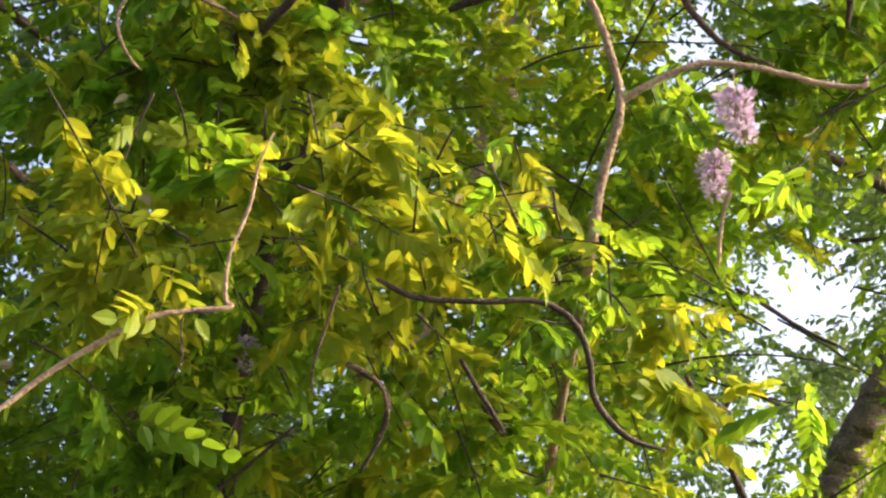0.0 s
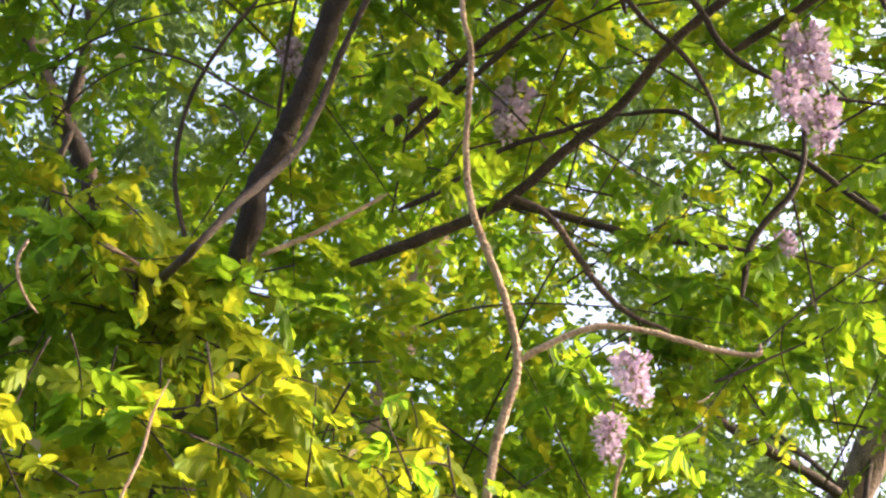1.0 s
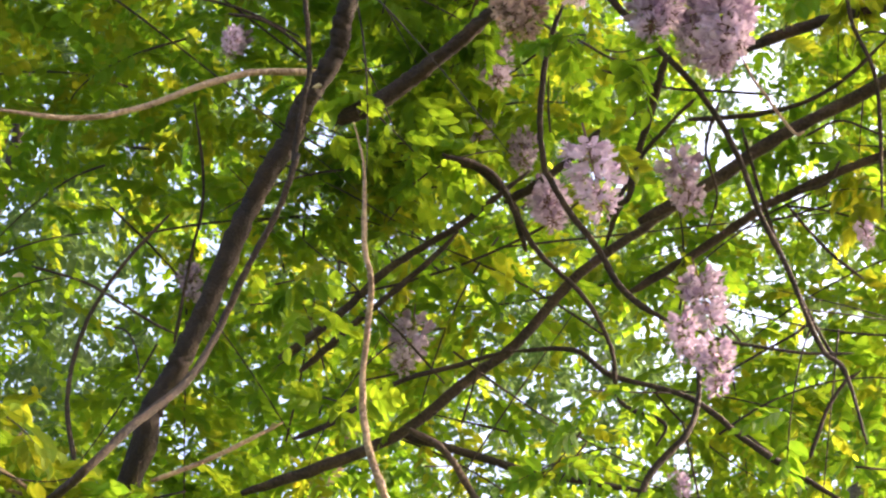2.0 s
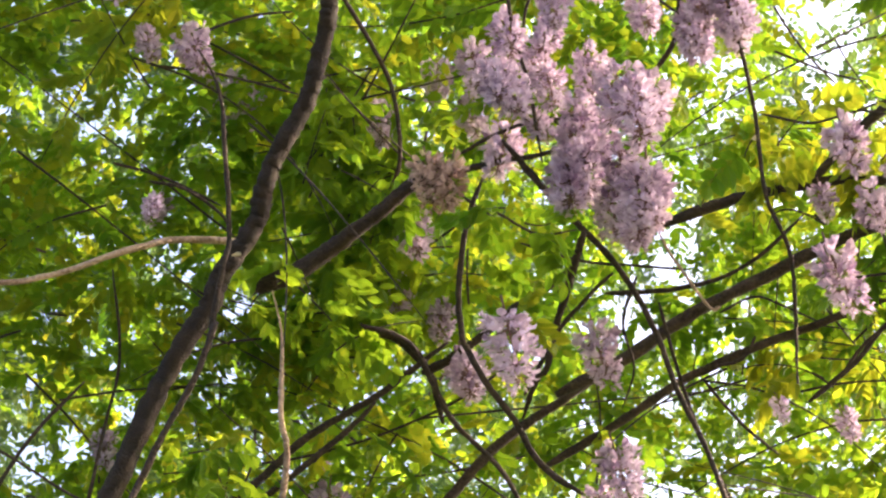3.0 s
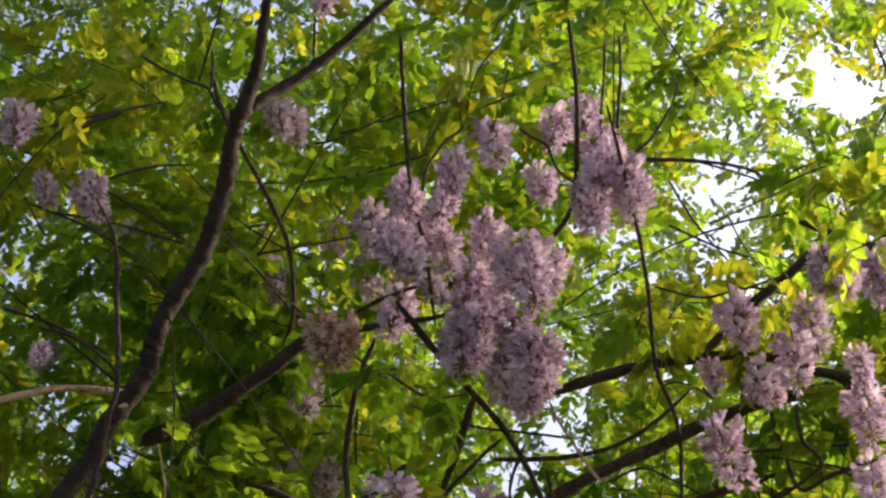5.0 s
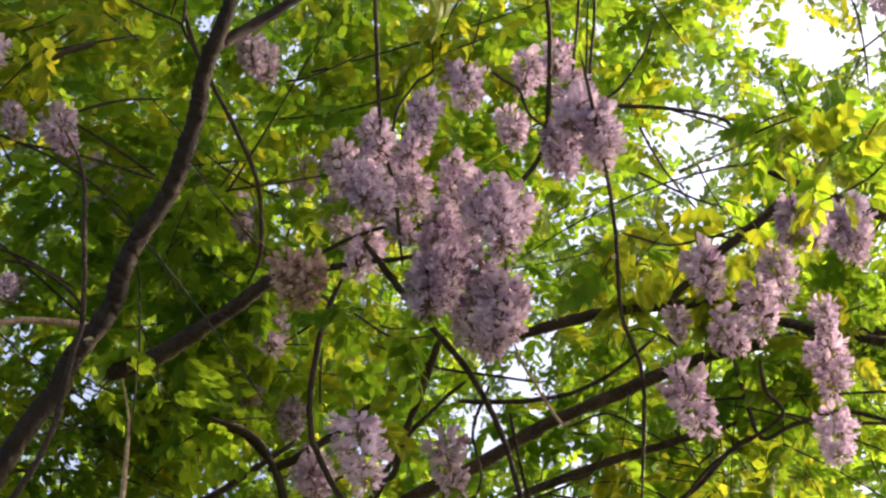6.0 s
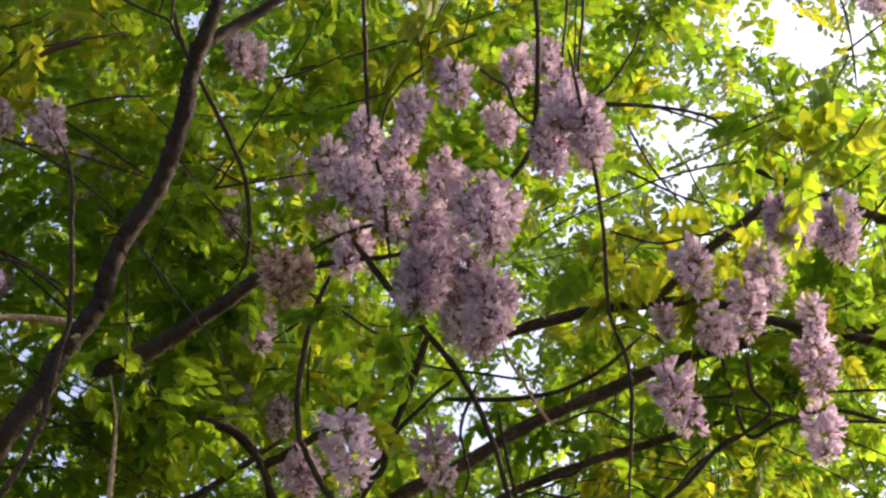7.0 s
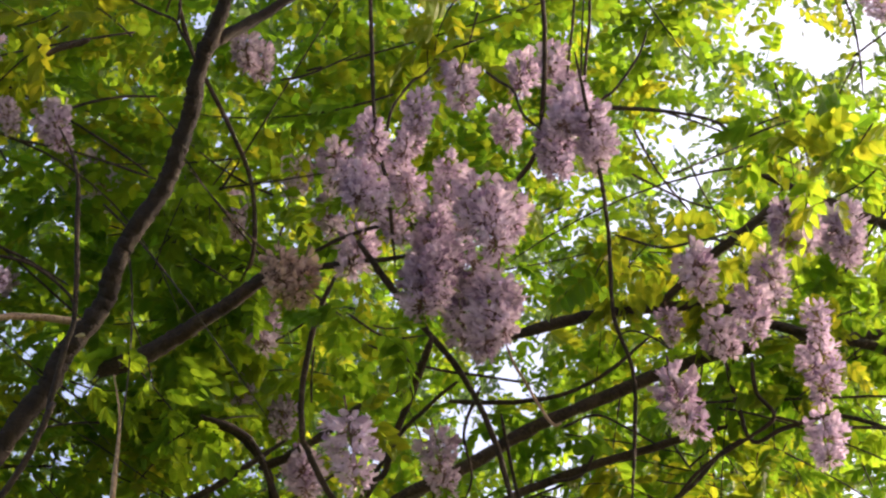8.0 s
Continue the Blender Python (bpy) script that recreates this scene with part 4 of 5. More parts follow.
def open_air(rng, p, far=False):
    """Which of the places bear leaves: few in a clearing, some where the foliage is thin; the rims are uneven."""
    d = p - VIEWPOINT
    d /= np.linalg.norm(d, axis=1, keepdims=True)
    ok = np.ones(len(p), bool)
    wide = sky_holes[:, 3] > 0.0149
    for holes, leak in ((sky_holes[wide], 0.04), (sky_holes[~wide], 0.45 if far else 0.12), (near_holes, 1.0 if far else 0.14), (thin_places, 0.95 if far else 0.42)):
        inside = np.zeros(len(p), bool)
        for *way, r in holes:
            inside |= np.arccos(np.clip(d @ np.array(way), -1, 1)) < r * rng.uniform(0.75, 1.2, len(p))
        ok &= ~inside | (rng.random(len(p)) < leak)
    return ok if far else ok & in_shade(rng, p)


def in_gap(p):
    """Whether a place lies in one of the wide gaps."""
    d = np.array(p) - VIEWPOINT
    wide = sky_holes[sky_holes[:, 3] > 0.0149]
    return bool(np.any(wide[:, :3] @ d / np.linalg.norm(d) > np.cos(wide[:, 3] * 1.1)))


def dome(rng, n, az, el, near, far):
    a, e = np.radians(rng.uniform(*az, n)), np.arcsin(rng.uniform(math.sin(radians(el[0])), math.sin(radians(el[1])), n))
    r = np.cbrt(rng.uniform(near ** 3, far ** 3, n))
    # crowns cut off just outside the camera's view, to let the low sun in
    keep = ~((np.degrees(a) > 20) & (np.degrees(e) < 18 + 0.7 * (np.degrees(a) - 18)))
    keep &= np.degrees(a) < 37 + 0.5 * np.maximum(np.degrees(e) - 38, 0)
    a, e, r = a[keep], e[keep], r[keep]
    return VIEWPOINT + r[:, None] * np.stack([np.sin(a) * np.cos(e), np.cos(a) * np.cos(e), np.sin(e)], -1)


def clumped(rng, p, scale, level):
    """Keeps the places where a soft random field is high, so that leaves gather in clumps."""
    f = np.array([noise.noise(Vector(q) * scale) + 0.5 * noise.noise(Vector(q) * scale * 2.3) for q in p])
    return p[f + rng.normal(0, 0.12, len(p)) > level]


def headings(rng, ways, low=-0.7, high=0.2, lean=0.6):
    """Turns whose ribs point along the given ways over the ground, drooping at random."""
    out = []
    for w in ways:
        out.append(turn(0, 0, math.atan2(-w[0], w[1]) + rng.normal(0, 0.5)) @ turn(rng.uniform(low, high), 0, 0) @ turn(0, rng.normal(0, lean), 0))
    return np.array(out)


def shoot(rng, start, way, length, leaves, thick=0.004):
    """A thin arching twig: its line, and where its leaves sit and point."""
    way = way / np.linalg.norm(way)
    bow = rng.normal(0, 0.22, 3) - (0, 0, 0.18)
    u = np.linspace(0, 1, 6)
    line = start + length * (u[:, None] * way + (u ** 2)[:, None] * bow)
    spots, ways = [], []
    for k in range(leaves):
        s = 0.15 + 0.85 * (k + rng.random()) / leaves
        spots.append(start + length * (s * way + s * s * bow))
        across = np.cross(way, (0, 0, 1)) * (1 if k % 2 else -1)
        ways.append(across + 0.7 * way + rng.normal(0, 0.3, 3))
    return [(*q, thick * (1 - 0.6 * i / 5)) for i, q in enumerate(line)], spots, ways


def spread(rng, kinds, places, turns, mat, parent, name, singles, size=(0.9, 1.38), owners=None):
    """The nearest leaves as objects of their own on their twigs, the rest as one mesh."""
    order = np.argsort(np.linalg.norm(places - (0.5, 1.5, 2.5), axis=1))
    places, turns = places[order], turns[order]
    sizes = rng.uniform(*size, len(places))
    meshes = [mesh_of(name, v, t, mat) for v, t in kinds] if singles else []
    for k in range(min(singles, len(places))):
        ob = under(new(name, meshes[k % len(meshes)]), owners[order[k]] if owners else parent)
        ob.matrix_basis = Matrix.Translation(places[k]) @ Matrix(turns[k].tolist()).to_4x4() @ Matrix.Scale(sizes[k], 4)
    if len(places) > singles:
        rest = part("leaf_mass", joined("leaf_mass", kinds, places[singles:], turns[singles:], sizes[singles:], mat), parent)
        tagged(rest, kind="stuff")


rng = np.random.default_rng(5)
front = {leaf_deep: [], leaf_fresh: [], leaf_bright: []}


def spray(x, y, z, radius, count, mat):
    """A few leafy shoots round one place."""
    for _ in range(max(1, round(count / 4.5))):
        q = rng.normal(size=3)
        q *= radius * rng.random() ** 0.5 / np.linalg.norm(q)
        way = rng.normal(size=3) * (1, 1, 0.6)
        length = min(2.4 * radius, 0.5) * rng.uniform(0.6, 1.1)
        way /= np.linalg.norm(way)
        line, spots, ways = shoot(rng, np.array([x, y, z]) + q - way * length / 2, way, length, 7 if radius > 0.1 else 3, 0.003)
        kind = mat if rng.random() < 0.76 else leaf_deep if mat is not leaf_deep else leaf_fresh
        if in_gap(line[2][:3]) or in_gap(line[5][:3]):
            continue
        front[kind].append((np.array(spots), np.array(ways)))
        owners[kind] += [twig_on(vine, line)] * len(spots)


def twig_on(parent, line):
    v, t = tube(line, 5, 2, 0.05, 5)
    return part("twig", mesh_of("twig", v, t, bark_dark, True), parent)


owners = {leaf_deep: [], leaf_fresh: [], leaf_bright: []}
# leaf_bright goes where leaves should look sunlit, leaf_deep where shaded
spray(0.68, 4.60, 6.42, 0.17, 22, leaf_deep)
spray(0.84, 4.52, 6.48, 0.15, 17, leaf_deep)
spray(0.53, 4.46, 6.43, 0.15, 15, leaf_deep)
spray(0.80, 4.60, 6.26, 0.15, 15, leaf_deep)
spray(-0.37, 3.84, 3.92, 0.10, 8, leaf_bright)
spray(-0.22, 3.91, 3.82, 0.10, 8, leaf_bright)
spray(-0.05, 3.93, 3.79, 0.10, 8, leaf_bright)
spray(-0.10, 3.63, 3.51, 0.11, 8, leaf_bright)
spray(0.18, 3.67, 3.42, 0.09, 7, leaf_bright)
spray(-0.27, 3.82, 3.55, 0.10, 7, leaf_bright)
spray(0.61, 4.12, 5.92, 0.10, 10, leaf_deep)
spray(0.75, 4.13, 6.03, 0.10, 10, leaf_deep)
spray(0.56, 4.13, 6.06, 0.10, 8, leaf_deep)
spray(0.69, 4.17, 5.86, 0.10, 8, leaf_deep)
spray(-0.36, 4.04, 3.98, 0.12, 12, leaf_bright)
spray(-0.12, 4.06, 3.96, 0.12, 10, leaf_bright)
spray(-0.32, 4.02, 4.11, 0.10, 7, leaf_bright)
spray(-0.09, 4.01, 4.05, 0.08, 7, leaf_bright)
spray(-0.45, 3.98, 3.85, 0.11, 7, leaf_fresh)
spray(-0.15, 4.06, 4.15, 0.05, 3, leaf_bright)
spray(0.54, 4.03, 5.60, 0.13, 4, leaf_deep)
spray(0.70, 3.93, 5.67, 0.10, 3, leaf_deep)
spray(-0.42, 4.23, 3.37, 0.08, 4, leaf_bright)
spray(-0.44, 4.35, 3.19, 0.09, 4, leaf_bright)
spray(1.32, 4.95, 4.53, 0.19, 10, leaf_fresh)
spray(1.18, 5.04, 4.63, 0.17, 8, leaf_deep)
spray(1.36, 4.93, 4.34, 0.13, 5, leaf_fresh)
spray(2.05, 4.63, 5.83, 0.25, 17, leaf_deep)
spray(2.40, 4.53, 5.76, 0.25, 17, leaf_deep)
spray(2.68, 4.32, 5.80, 0.23, 14, leaf_deep)
spray(-0.07, 3.70, 3.59, 0.08, 5, leaf_bright)
spray(-0.39, 3.80, 3.58, 0.07, 5, leaf_bright)
spray(0.44, 3.79, 3.35, 0.07, 4, leaf_bright)
spray(0.04, 3.65, 3.48, 0.08, 4, leaf_bright)
spray(0.59, 4.09, 5.81, 0.15, 4, leaf_fresh)
spray(0.46, 4.46, 5.44, 0.20, 10, leaf_fresh)
spray(0.65, 4.35, 5.53, 0.19, 10, leaf_deep)
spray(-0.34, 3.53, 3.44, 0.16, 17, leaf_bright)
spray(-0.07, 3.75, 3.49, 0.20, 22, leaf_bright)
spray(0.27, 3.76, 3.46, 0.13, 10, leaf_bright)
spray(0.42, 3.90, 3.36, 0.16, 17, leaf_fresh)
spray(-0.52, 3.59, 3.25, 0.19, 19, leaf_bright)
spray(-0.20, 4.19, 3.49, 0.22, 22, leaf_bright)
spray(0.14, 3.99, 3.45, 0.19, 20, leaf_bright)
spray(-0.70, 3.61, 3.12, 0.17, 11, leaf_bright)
spray(-0.60, 4.26, 3.22, 0.25, 16, leaf_deep)
spray(-0.29, 4.48, 3.29, 0.26, 19, leaf_fresh)
spray(0.06, 4.47, 3.36, 0.26, 19, leaf_bright)
spray(0.33, 4.47, 3.32, 0.23, 16, leaf_fresh)
spray(0.60, 4.31, 3.37, 0.20, 14, leaf_bright)
spray(-0.43, 4.53, 3.14, 0.26, 14, leaf_fresh)
spray(-0.03, 4.55, 3.13, 0.26, 14, leaf_bright)
spray(0.33, 4.54, 3.13, 0.22, 12, leaf_fresh)
spray(0.59, 4.34, 3.01, 0.12, 6, leaf_bright)
spray(0.67, 4.22, 3.56, 0.15, 12, leaf_bright)
spray(0.86, 3.81, 3.63, 0.06, 4, leaf_bright)
spray(0.86, 3.88, 3.60, 0.04, 3, leaf_bright)
spray(0.95, 3.95, 3.53, 0.05, 4, leaf_bright)
spray(0.87, 4.12, 3.19, 0.09, 3, leaf_deep)
spray(0.86, 4.18, 3.03, 0.08, 2, leaf_fresh)
spray(-0.56, 3.48, 3.39, 0.15, 12, leaf_bright)
spray(-0.88, 4.30, 3.78, 0.17, 12, leaf_bright)
spray(-0.21, 4.33, 4.09, 0.17, 14, leaf_fresh)
spray(-0.00, 4.30, 3.94, 0.17, 14, leaf_bright)
spray(-0.59, 4.28, 4.12, 0.17, 14, leaf_fresh)
spray(-0.90, 4.41, 4.21, 0.16, 8, leaf_deep)
spray(0.69, 4.48, 3.95, 0.13, 8, leaf_deep)
spray(-1.05, 4.07, 3.46, 0.25, 20, leaf_fresh)
spray(-0.77, 4.53, 3.00, 0.27, 12, leaf_deep)
spray(-0.17, 4.60, 2.96, 0.27, 12, leaf_bright)
spray(0.37, 4.60, 2.93, 0.27, 11, leaf_fresh)
spray(0.26, 4.23, 5.03, 0.12, 5, leaf_fresh)
spray(0.50, 4.07, 5.19, 0.14, 5, leaf_fresh)
spray(-0.45, 4.01, 4.20, 0.10, 8, leaf_bright)
spray(-0.16, 4.11, 4.07, 0.08, 6, leaf_bright)
spray(0.26, 4.22, 4.63, 0.13, 7, leaf_fresh)
spray(0.36, 4.37, 4.57, 0.11, 4, leaf_fresh)
spray(1.14, 4.19, 4.46, 0.12, 6, leaf_bright)
spray(1.33, 4.23, 4.31, 0.12, 4, leaf_bright)
spray(1.02, 4.35, 4.45, 0.09, 3, leaf_bright)
spray(1.40, 4.29, 4.19, 0.12, 4, leaf_bright)
spray(1.25, 4.58, 4.37, 0.14, 4, leaf_bright)
spray(0.62, 4.43, 4.45, 0.09, 3, leaf_bright)
spray(0.38, 4.11, 4.92, 0.06, 2, leaf_bright)
spray(1.59, 4.12, 4.53, 0.18, 8, leaf_bright)
spray(1.12, 4.33, 4.44, 0.12, 5, leaf_bright)
spray(1.37, 4.32, 4.16, 0.13, 8, leaf_fresh)
spray(0.51, 4.44, 5.61, 0.26, 7, leaf_fresh)
spray(0.33, 4.61, 5.43, 0.24, 6, leaf_fresh)
spray(0.66, 4.46, 5.41, 0.20, 5, leaf_deep)
spray(0.56, 4.02, 5.88, 0.17, 7, leaf_deep)
spray(0.49, 4.17, 5.82, 0.15, 5, leaf_fresh)
spray(0.42, 4.02, 6.04, 0.19, 4, leaf_fresh)
spray(0.79, 4.34, 5.95, 0.18, 8, leaf_deep)
spray(0.70, 4.16, 5.58, 0.18, 8, leaf_deep)
spray(1.61, 3.52, 5.50, 0.09, 4, leaf_fresh)
spray(1.93, 3.08, 5.45, 0.09, 4, leaf_bright)
spray(2.03, 2.95, 5.64, 0.09, 4, leaf_fresh)
spray(2.12, 3.01, 5.55, 0.12, 6, leaf_fresh)
spray(2.15, 2.85, 5.65, 0.15, 8, leaf_fresh)
spray(1.06, 3.67, 4.97, 0.06, 2, leaf_bright)
spray(1.14, 2.98, 5.70, 0.09, 3, leaf_bright)
spray(0.93, 3.44, 5.11, 0.04, 2, leaf_deep)
spray(1.02, 3.44, 5.08, 0.04, 2, leaf_deep)
spray(0.04, 3.44, 6.02, 0.24, 12, leaf_bright)
spray(-0.01, 3.29, 5.89, 0.09, 3, leaf_bright)
spray(1.10, 3.28, 6.13, 0.18, 7, leaf_bright)
spray(0.56, 3.88, 5.73, 0.13, 6, leaf_deep)
spray(0.51, 4.02, 5.68, 0.13, 6, leaf_deep)
spray(0.69, 3.98, 5.76, 0.13, 6, leaf_deep)
spray(0.73, 3.91, 5.89, 0.13, 6, leaf_deep)
spray(0.64, 4.09, 5.59, 0.13, 6, leaf_deep)
spray(0.79, 4.05, 5.67, 0.13, 6, leaf_deep)
spray(0.63, 4.19, 5.41, 0.13, 6, leaf_fresh)
spray(1.70, 3.81, 5.84, 0.14, 5, leaf_bright)
spray(1.68, 3.76, 5.90, 0.14, 5, leaf_bright)
spray(1.86, 3.75, 5.83, 0.14, 5, leaf_bright)
spray(2.04, 4.10, 5.32, 0.16, 12, leaf_bright)
spray(2.14, 4.02, 5.35, 0.16, 12, leaf_bright)
spray(2.26, 4.00, 5.30, 0.16, 12, leaf_bright)
spray(2.37, 3.81, 5.43, 0.16, 12, leaf_fresh)
spray(2.18, 3.91, 5.44, 0.16, 12, leaf_fresh)
spray(1.98, 4.05, 5.40, 0.16, 12, leaf_bright)
spray(2.52, 3.73, 5.41, 0.16, 12, leaf_fresh)
spray(2.53, 3.62, 5.51, 0.16, 12, leaf_fresh)
spray(2.32, 3.76, 5.51, 0.16, 12, leaf_fresh)
spray(1.77, 2.54, 5.27, 0.08, 6, leaf_bright)
spray(1.81, 2.62, 5.19, 0.08, 6, leaf_bright)
spray(1.87, 2.67, 5.13, 0.08, 6, leaf_bright)
spray(1.75, 2.68, 5.17, 0.08, 6, leaf_bright)
spray(1.80, 2.74, 5.11, 0.08, 6, leaf_bright)
spray(1.96, 2.59, 5.13, 0.08, 6, leaf_bright)
spray(2.00, 2.66, 5.06, 0.08, 6, leaf_bright)
spray(1.92, 2.60, 5.15, 0.08, 6, leaf_bright)
spray(1.59, 2.56, 5.34, 0.08, 6, leaf_bright)
spray(1.66, 2.57, 5.30, 0.08, 6, leaf_bright)
spray(1.91, 2.55, 5.32, 0.04, 3, leaf_fresh)
spray(1.95, 2.56, 5.29, 0.04, 3, leaf_fresh)
spray(1.79, 2.55, 5.38, 0.04, 3, leaf_fresh)
spray(1.90, 2.77, 5.16, 0.04, 3, leaf_fresh)
spray(0.40, 4.02, 5.33, 0.09, 6, leaf_fresh)
spray(0.45, 3.98, 5.37, 0.09, 6, leaf_fresh)
spray(0.44, 4.05, 5.29, 0.09, 6, leaf_fresh)
spray(1.80, 3.46, 5.62, 0.11, 6, leaf_bright)
spray(1.90, 3.50, 5.54, 0.11, 6, leaf_bright)
spray(1.79, 3.57, 5.52, 0.11, 6, leaf_bright)
spray(2.02, 3.45, 5.52, 0.11, 6, leaf_bright)
spray(2.23, 3.47, 5.39, 0.11, 6, leaf_bright)
spray(2.34, 3.37, 5.41, 0.11, 6, leaf_bright)
spray(2.07, 3.60, 5.35, 0.11, 6, leaf_bright)
spray(2.32, 3.51, 5.29, 0.11, 6, leaf_bright)
spray(2.43, 3.67, 5.97, 0.15, 9, leaf_fresh)
spray(2.57, 3.70, 5.86, 0.15, 9, leaf_fresh)
spray(2.53, 3.58, 5.99, 0.15, 9, leaf_fresh)
spray(2.63, 3.59, 5.92, 0.15, 9, leaf_fresh)
spray(2.42, 3.78, 5.88, 0.15, 9, leaf_fresh)
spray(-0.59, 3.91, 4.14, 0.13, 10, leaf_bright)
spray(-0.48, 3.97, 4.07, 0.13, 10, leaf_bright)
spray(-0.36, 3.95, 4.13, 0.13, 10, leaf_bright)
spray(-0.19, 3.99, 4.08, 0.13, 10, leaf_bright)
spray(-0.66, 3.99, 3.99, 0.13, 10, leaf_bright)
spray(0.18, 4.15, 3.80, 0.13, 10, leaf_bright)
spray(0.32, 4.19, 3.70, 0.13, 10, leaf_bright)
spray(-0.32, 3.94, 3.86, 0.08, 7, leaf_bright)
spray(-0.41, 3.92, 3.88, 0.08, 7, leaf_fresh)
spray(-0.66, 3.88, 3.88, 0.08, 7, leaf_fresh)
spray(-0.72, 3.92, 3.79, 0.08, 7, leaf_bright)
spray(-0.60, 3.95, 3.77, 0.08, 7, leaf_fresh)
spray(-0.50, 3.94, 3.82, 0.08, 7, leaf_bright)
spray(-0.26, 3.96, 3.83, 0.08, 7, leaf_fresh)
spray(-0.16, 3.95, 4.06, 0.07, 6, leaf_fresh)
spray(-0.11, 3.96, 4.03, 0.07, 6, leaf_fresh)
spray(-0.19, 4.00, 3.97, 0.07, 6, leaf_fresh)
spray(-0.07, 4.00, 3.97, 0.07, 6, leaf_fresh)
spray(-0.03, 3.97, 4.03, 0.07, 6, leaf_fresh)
spray(-0.39, 4.17, 3.51, 0.12, 10, leaf_fresh)
spray(-0.41, 4.21, 3.41, 0.12, 10, leaf_deep)
spray(-0.42, 4.25, 3.32, 0.12, 10, leaf_fresh)
spray(-0.44, 4.29, 3.21, 0.12, 10, leaf_deep)
spray(-0.45, 4.32, 3.12, 0.12, 10, leaf_fresh)
spray(2.20, 3.85, 6.22, 0.16, 8, leaf_fresh)
spray(2.15, 3.94, 6.17, 0.16, 8, leaf_bright)
spray(2.31, 3.89, 6.13, 0.16, 8, leaf_fresh)
spray(2.64, 3.92, 5.92, 0.16, 8, leaf_fresh)
spray(2.70, 3.81, 5.98, 0.16, 8, leaf_deep)
spray(2.55, 3.98, 5.91, 0.16, 8, leaf_deep)
for mat, groups in front.items():
    q, w = np.vstack([g[0] for g in groups]), np.vstack([g[1] for g in groups])
    d = (q - VIEWPOINT) / np.linalg.norm(q - VIEWPOINT, axis=1, keepdims=True)
    ok = np.all([d @ np.array(way) < math.cos(r) for *way, r in sky_holes if r > 0.0149], axis=0)
    ok &= in_shade(rng, q) | (rng.random(len(q)) < 0.48)
    q, w, on = q[ok], w[ok], [o for o, keep in zip(owners[mat], ok) if keep]
    spread(rng, VINE_KINDS, q, headings(rng, w), mat, vine, "leaf", 100, (0.42, 0.95), on)

# canopy behind the flowers: leafy shoots
starts = clumped(rng, dome(rng, 3500, (-26, 48), (8, 64), 5.6, 8.0), 0.9, -0.42)
spots, ways, holders = [], [], []
starts = starts[np.argsort(np.linalg.norm(starts - (0.5, 1.5, 2.5), axis=1))]
for k, s in enumerate(starts):
    way = rng.normal(size=3) * (1, 0.8, 0.7)
    line, at, to = shoot(rng, s, way, rng.uniform(0.4, 0.9), 9)
    spots += at
    ways += to
    holders += [twig_on(locust, line) if k < 240 and not in_gap(line[3][:3]) else locust] * len(at)
q, w = np.array(spots), np.array(ways)
ok = open_air(rng, q) & (np.linalg.norm(q - VIEWPOINT, axis=1) > 5.7)
ok &= (q[:, 0] > 0.12 * q[:, 1]) | (q[:, 2] < 5.6) | (rng.random(len(q)) < 0.74)
q, w, holders = q[ok], w[ok], [o for o, keep in zip(holders, ok) if keep]
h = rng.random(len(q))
# brighter light higher up is put into colour: more yellow-green leaves there
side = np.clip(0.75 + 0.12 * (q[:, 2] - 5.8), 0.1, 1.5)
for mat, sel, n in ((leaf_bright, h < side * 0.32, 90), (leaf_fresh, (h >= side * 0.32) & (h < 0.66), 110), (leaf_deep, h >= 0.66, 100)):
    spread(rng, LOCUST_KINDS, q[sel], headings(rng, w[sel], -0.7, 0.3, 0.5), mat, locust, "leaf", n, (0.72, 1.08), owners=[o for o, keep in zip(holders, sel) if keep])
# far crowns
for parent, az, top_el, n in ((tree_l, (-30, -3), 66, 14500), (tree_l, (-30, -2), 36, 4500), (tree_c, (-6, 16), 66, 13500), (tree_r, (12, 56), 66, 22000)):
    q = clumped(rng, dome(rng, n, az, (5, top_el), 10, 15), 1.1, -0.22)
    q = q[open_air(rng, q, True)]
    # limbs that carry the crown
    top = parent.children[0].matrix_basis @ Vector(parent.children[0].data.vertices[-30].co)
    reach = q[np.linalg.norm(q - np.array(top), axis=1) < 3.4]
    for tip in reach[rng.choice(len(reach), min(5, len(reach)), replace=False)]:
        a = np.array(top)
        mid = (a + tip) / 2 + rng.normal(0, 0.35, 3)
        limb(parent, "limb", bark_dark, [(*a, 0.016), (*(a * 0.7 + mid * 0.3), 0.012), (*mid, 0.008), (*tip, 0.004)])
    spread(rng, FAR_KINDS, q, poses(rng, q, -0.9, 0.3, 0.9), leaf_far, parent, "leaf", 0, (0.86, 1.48))


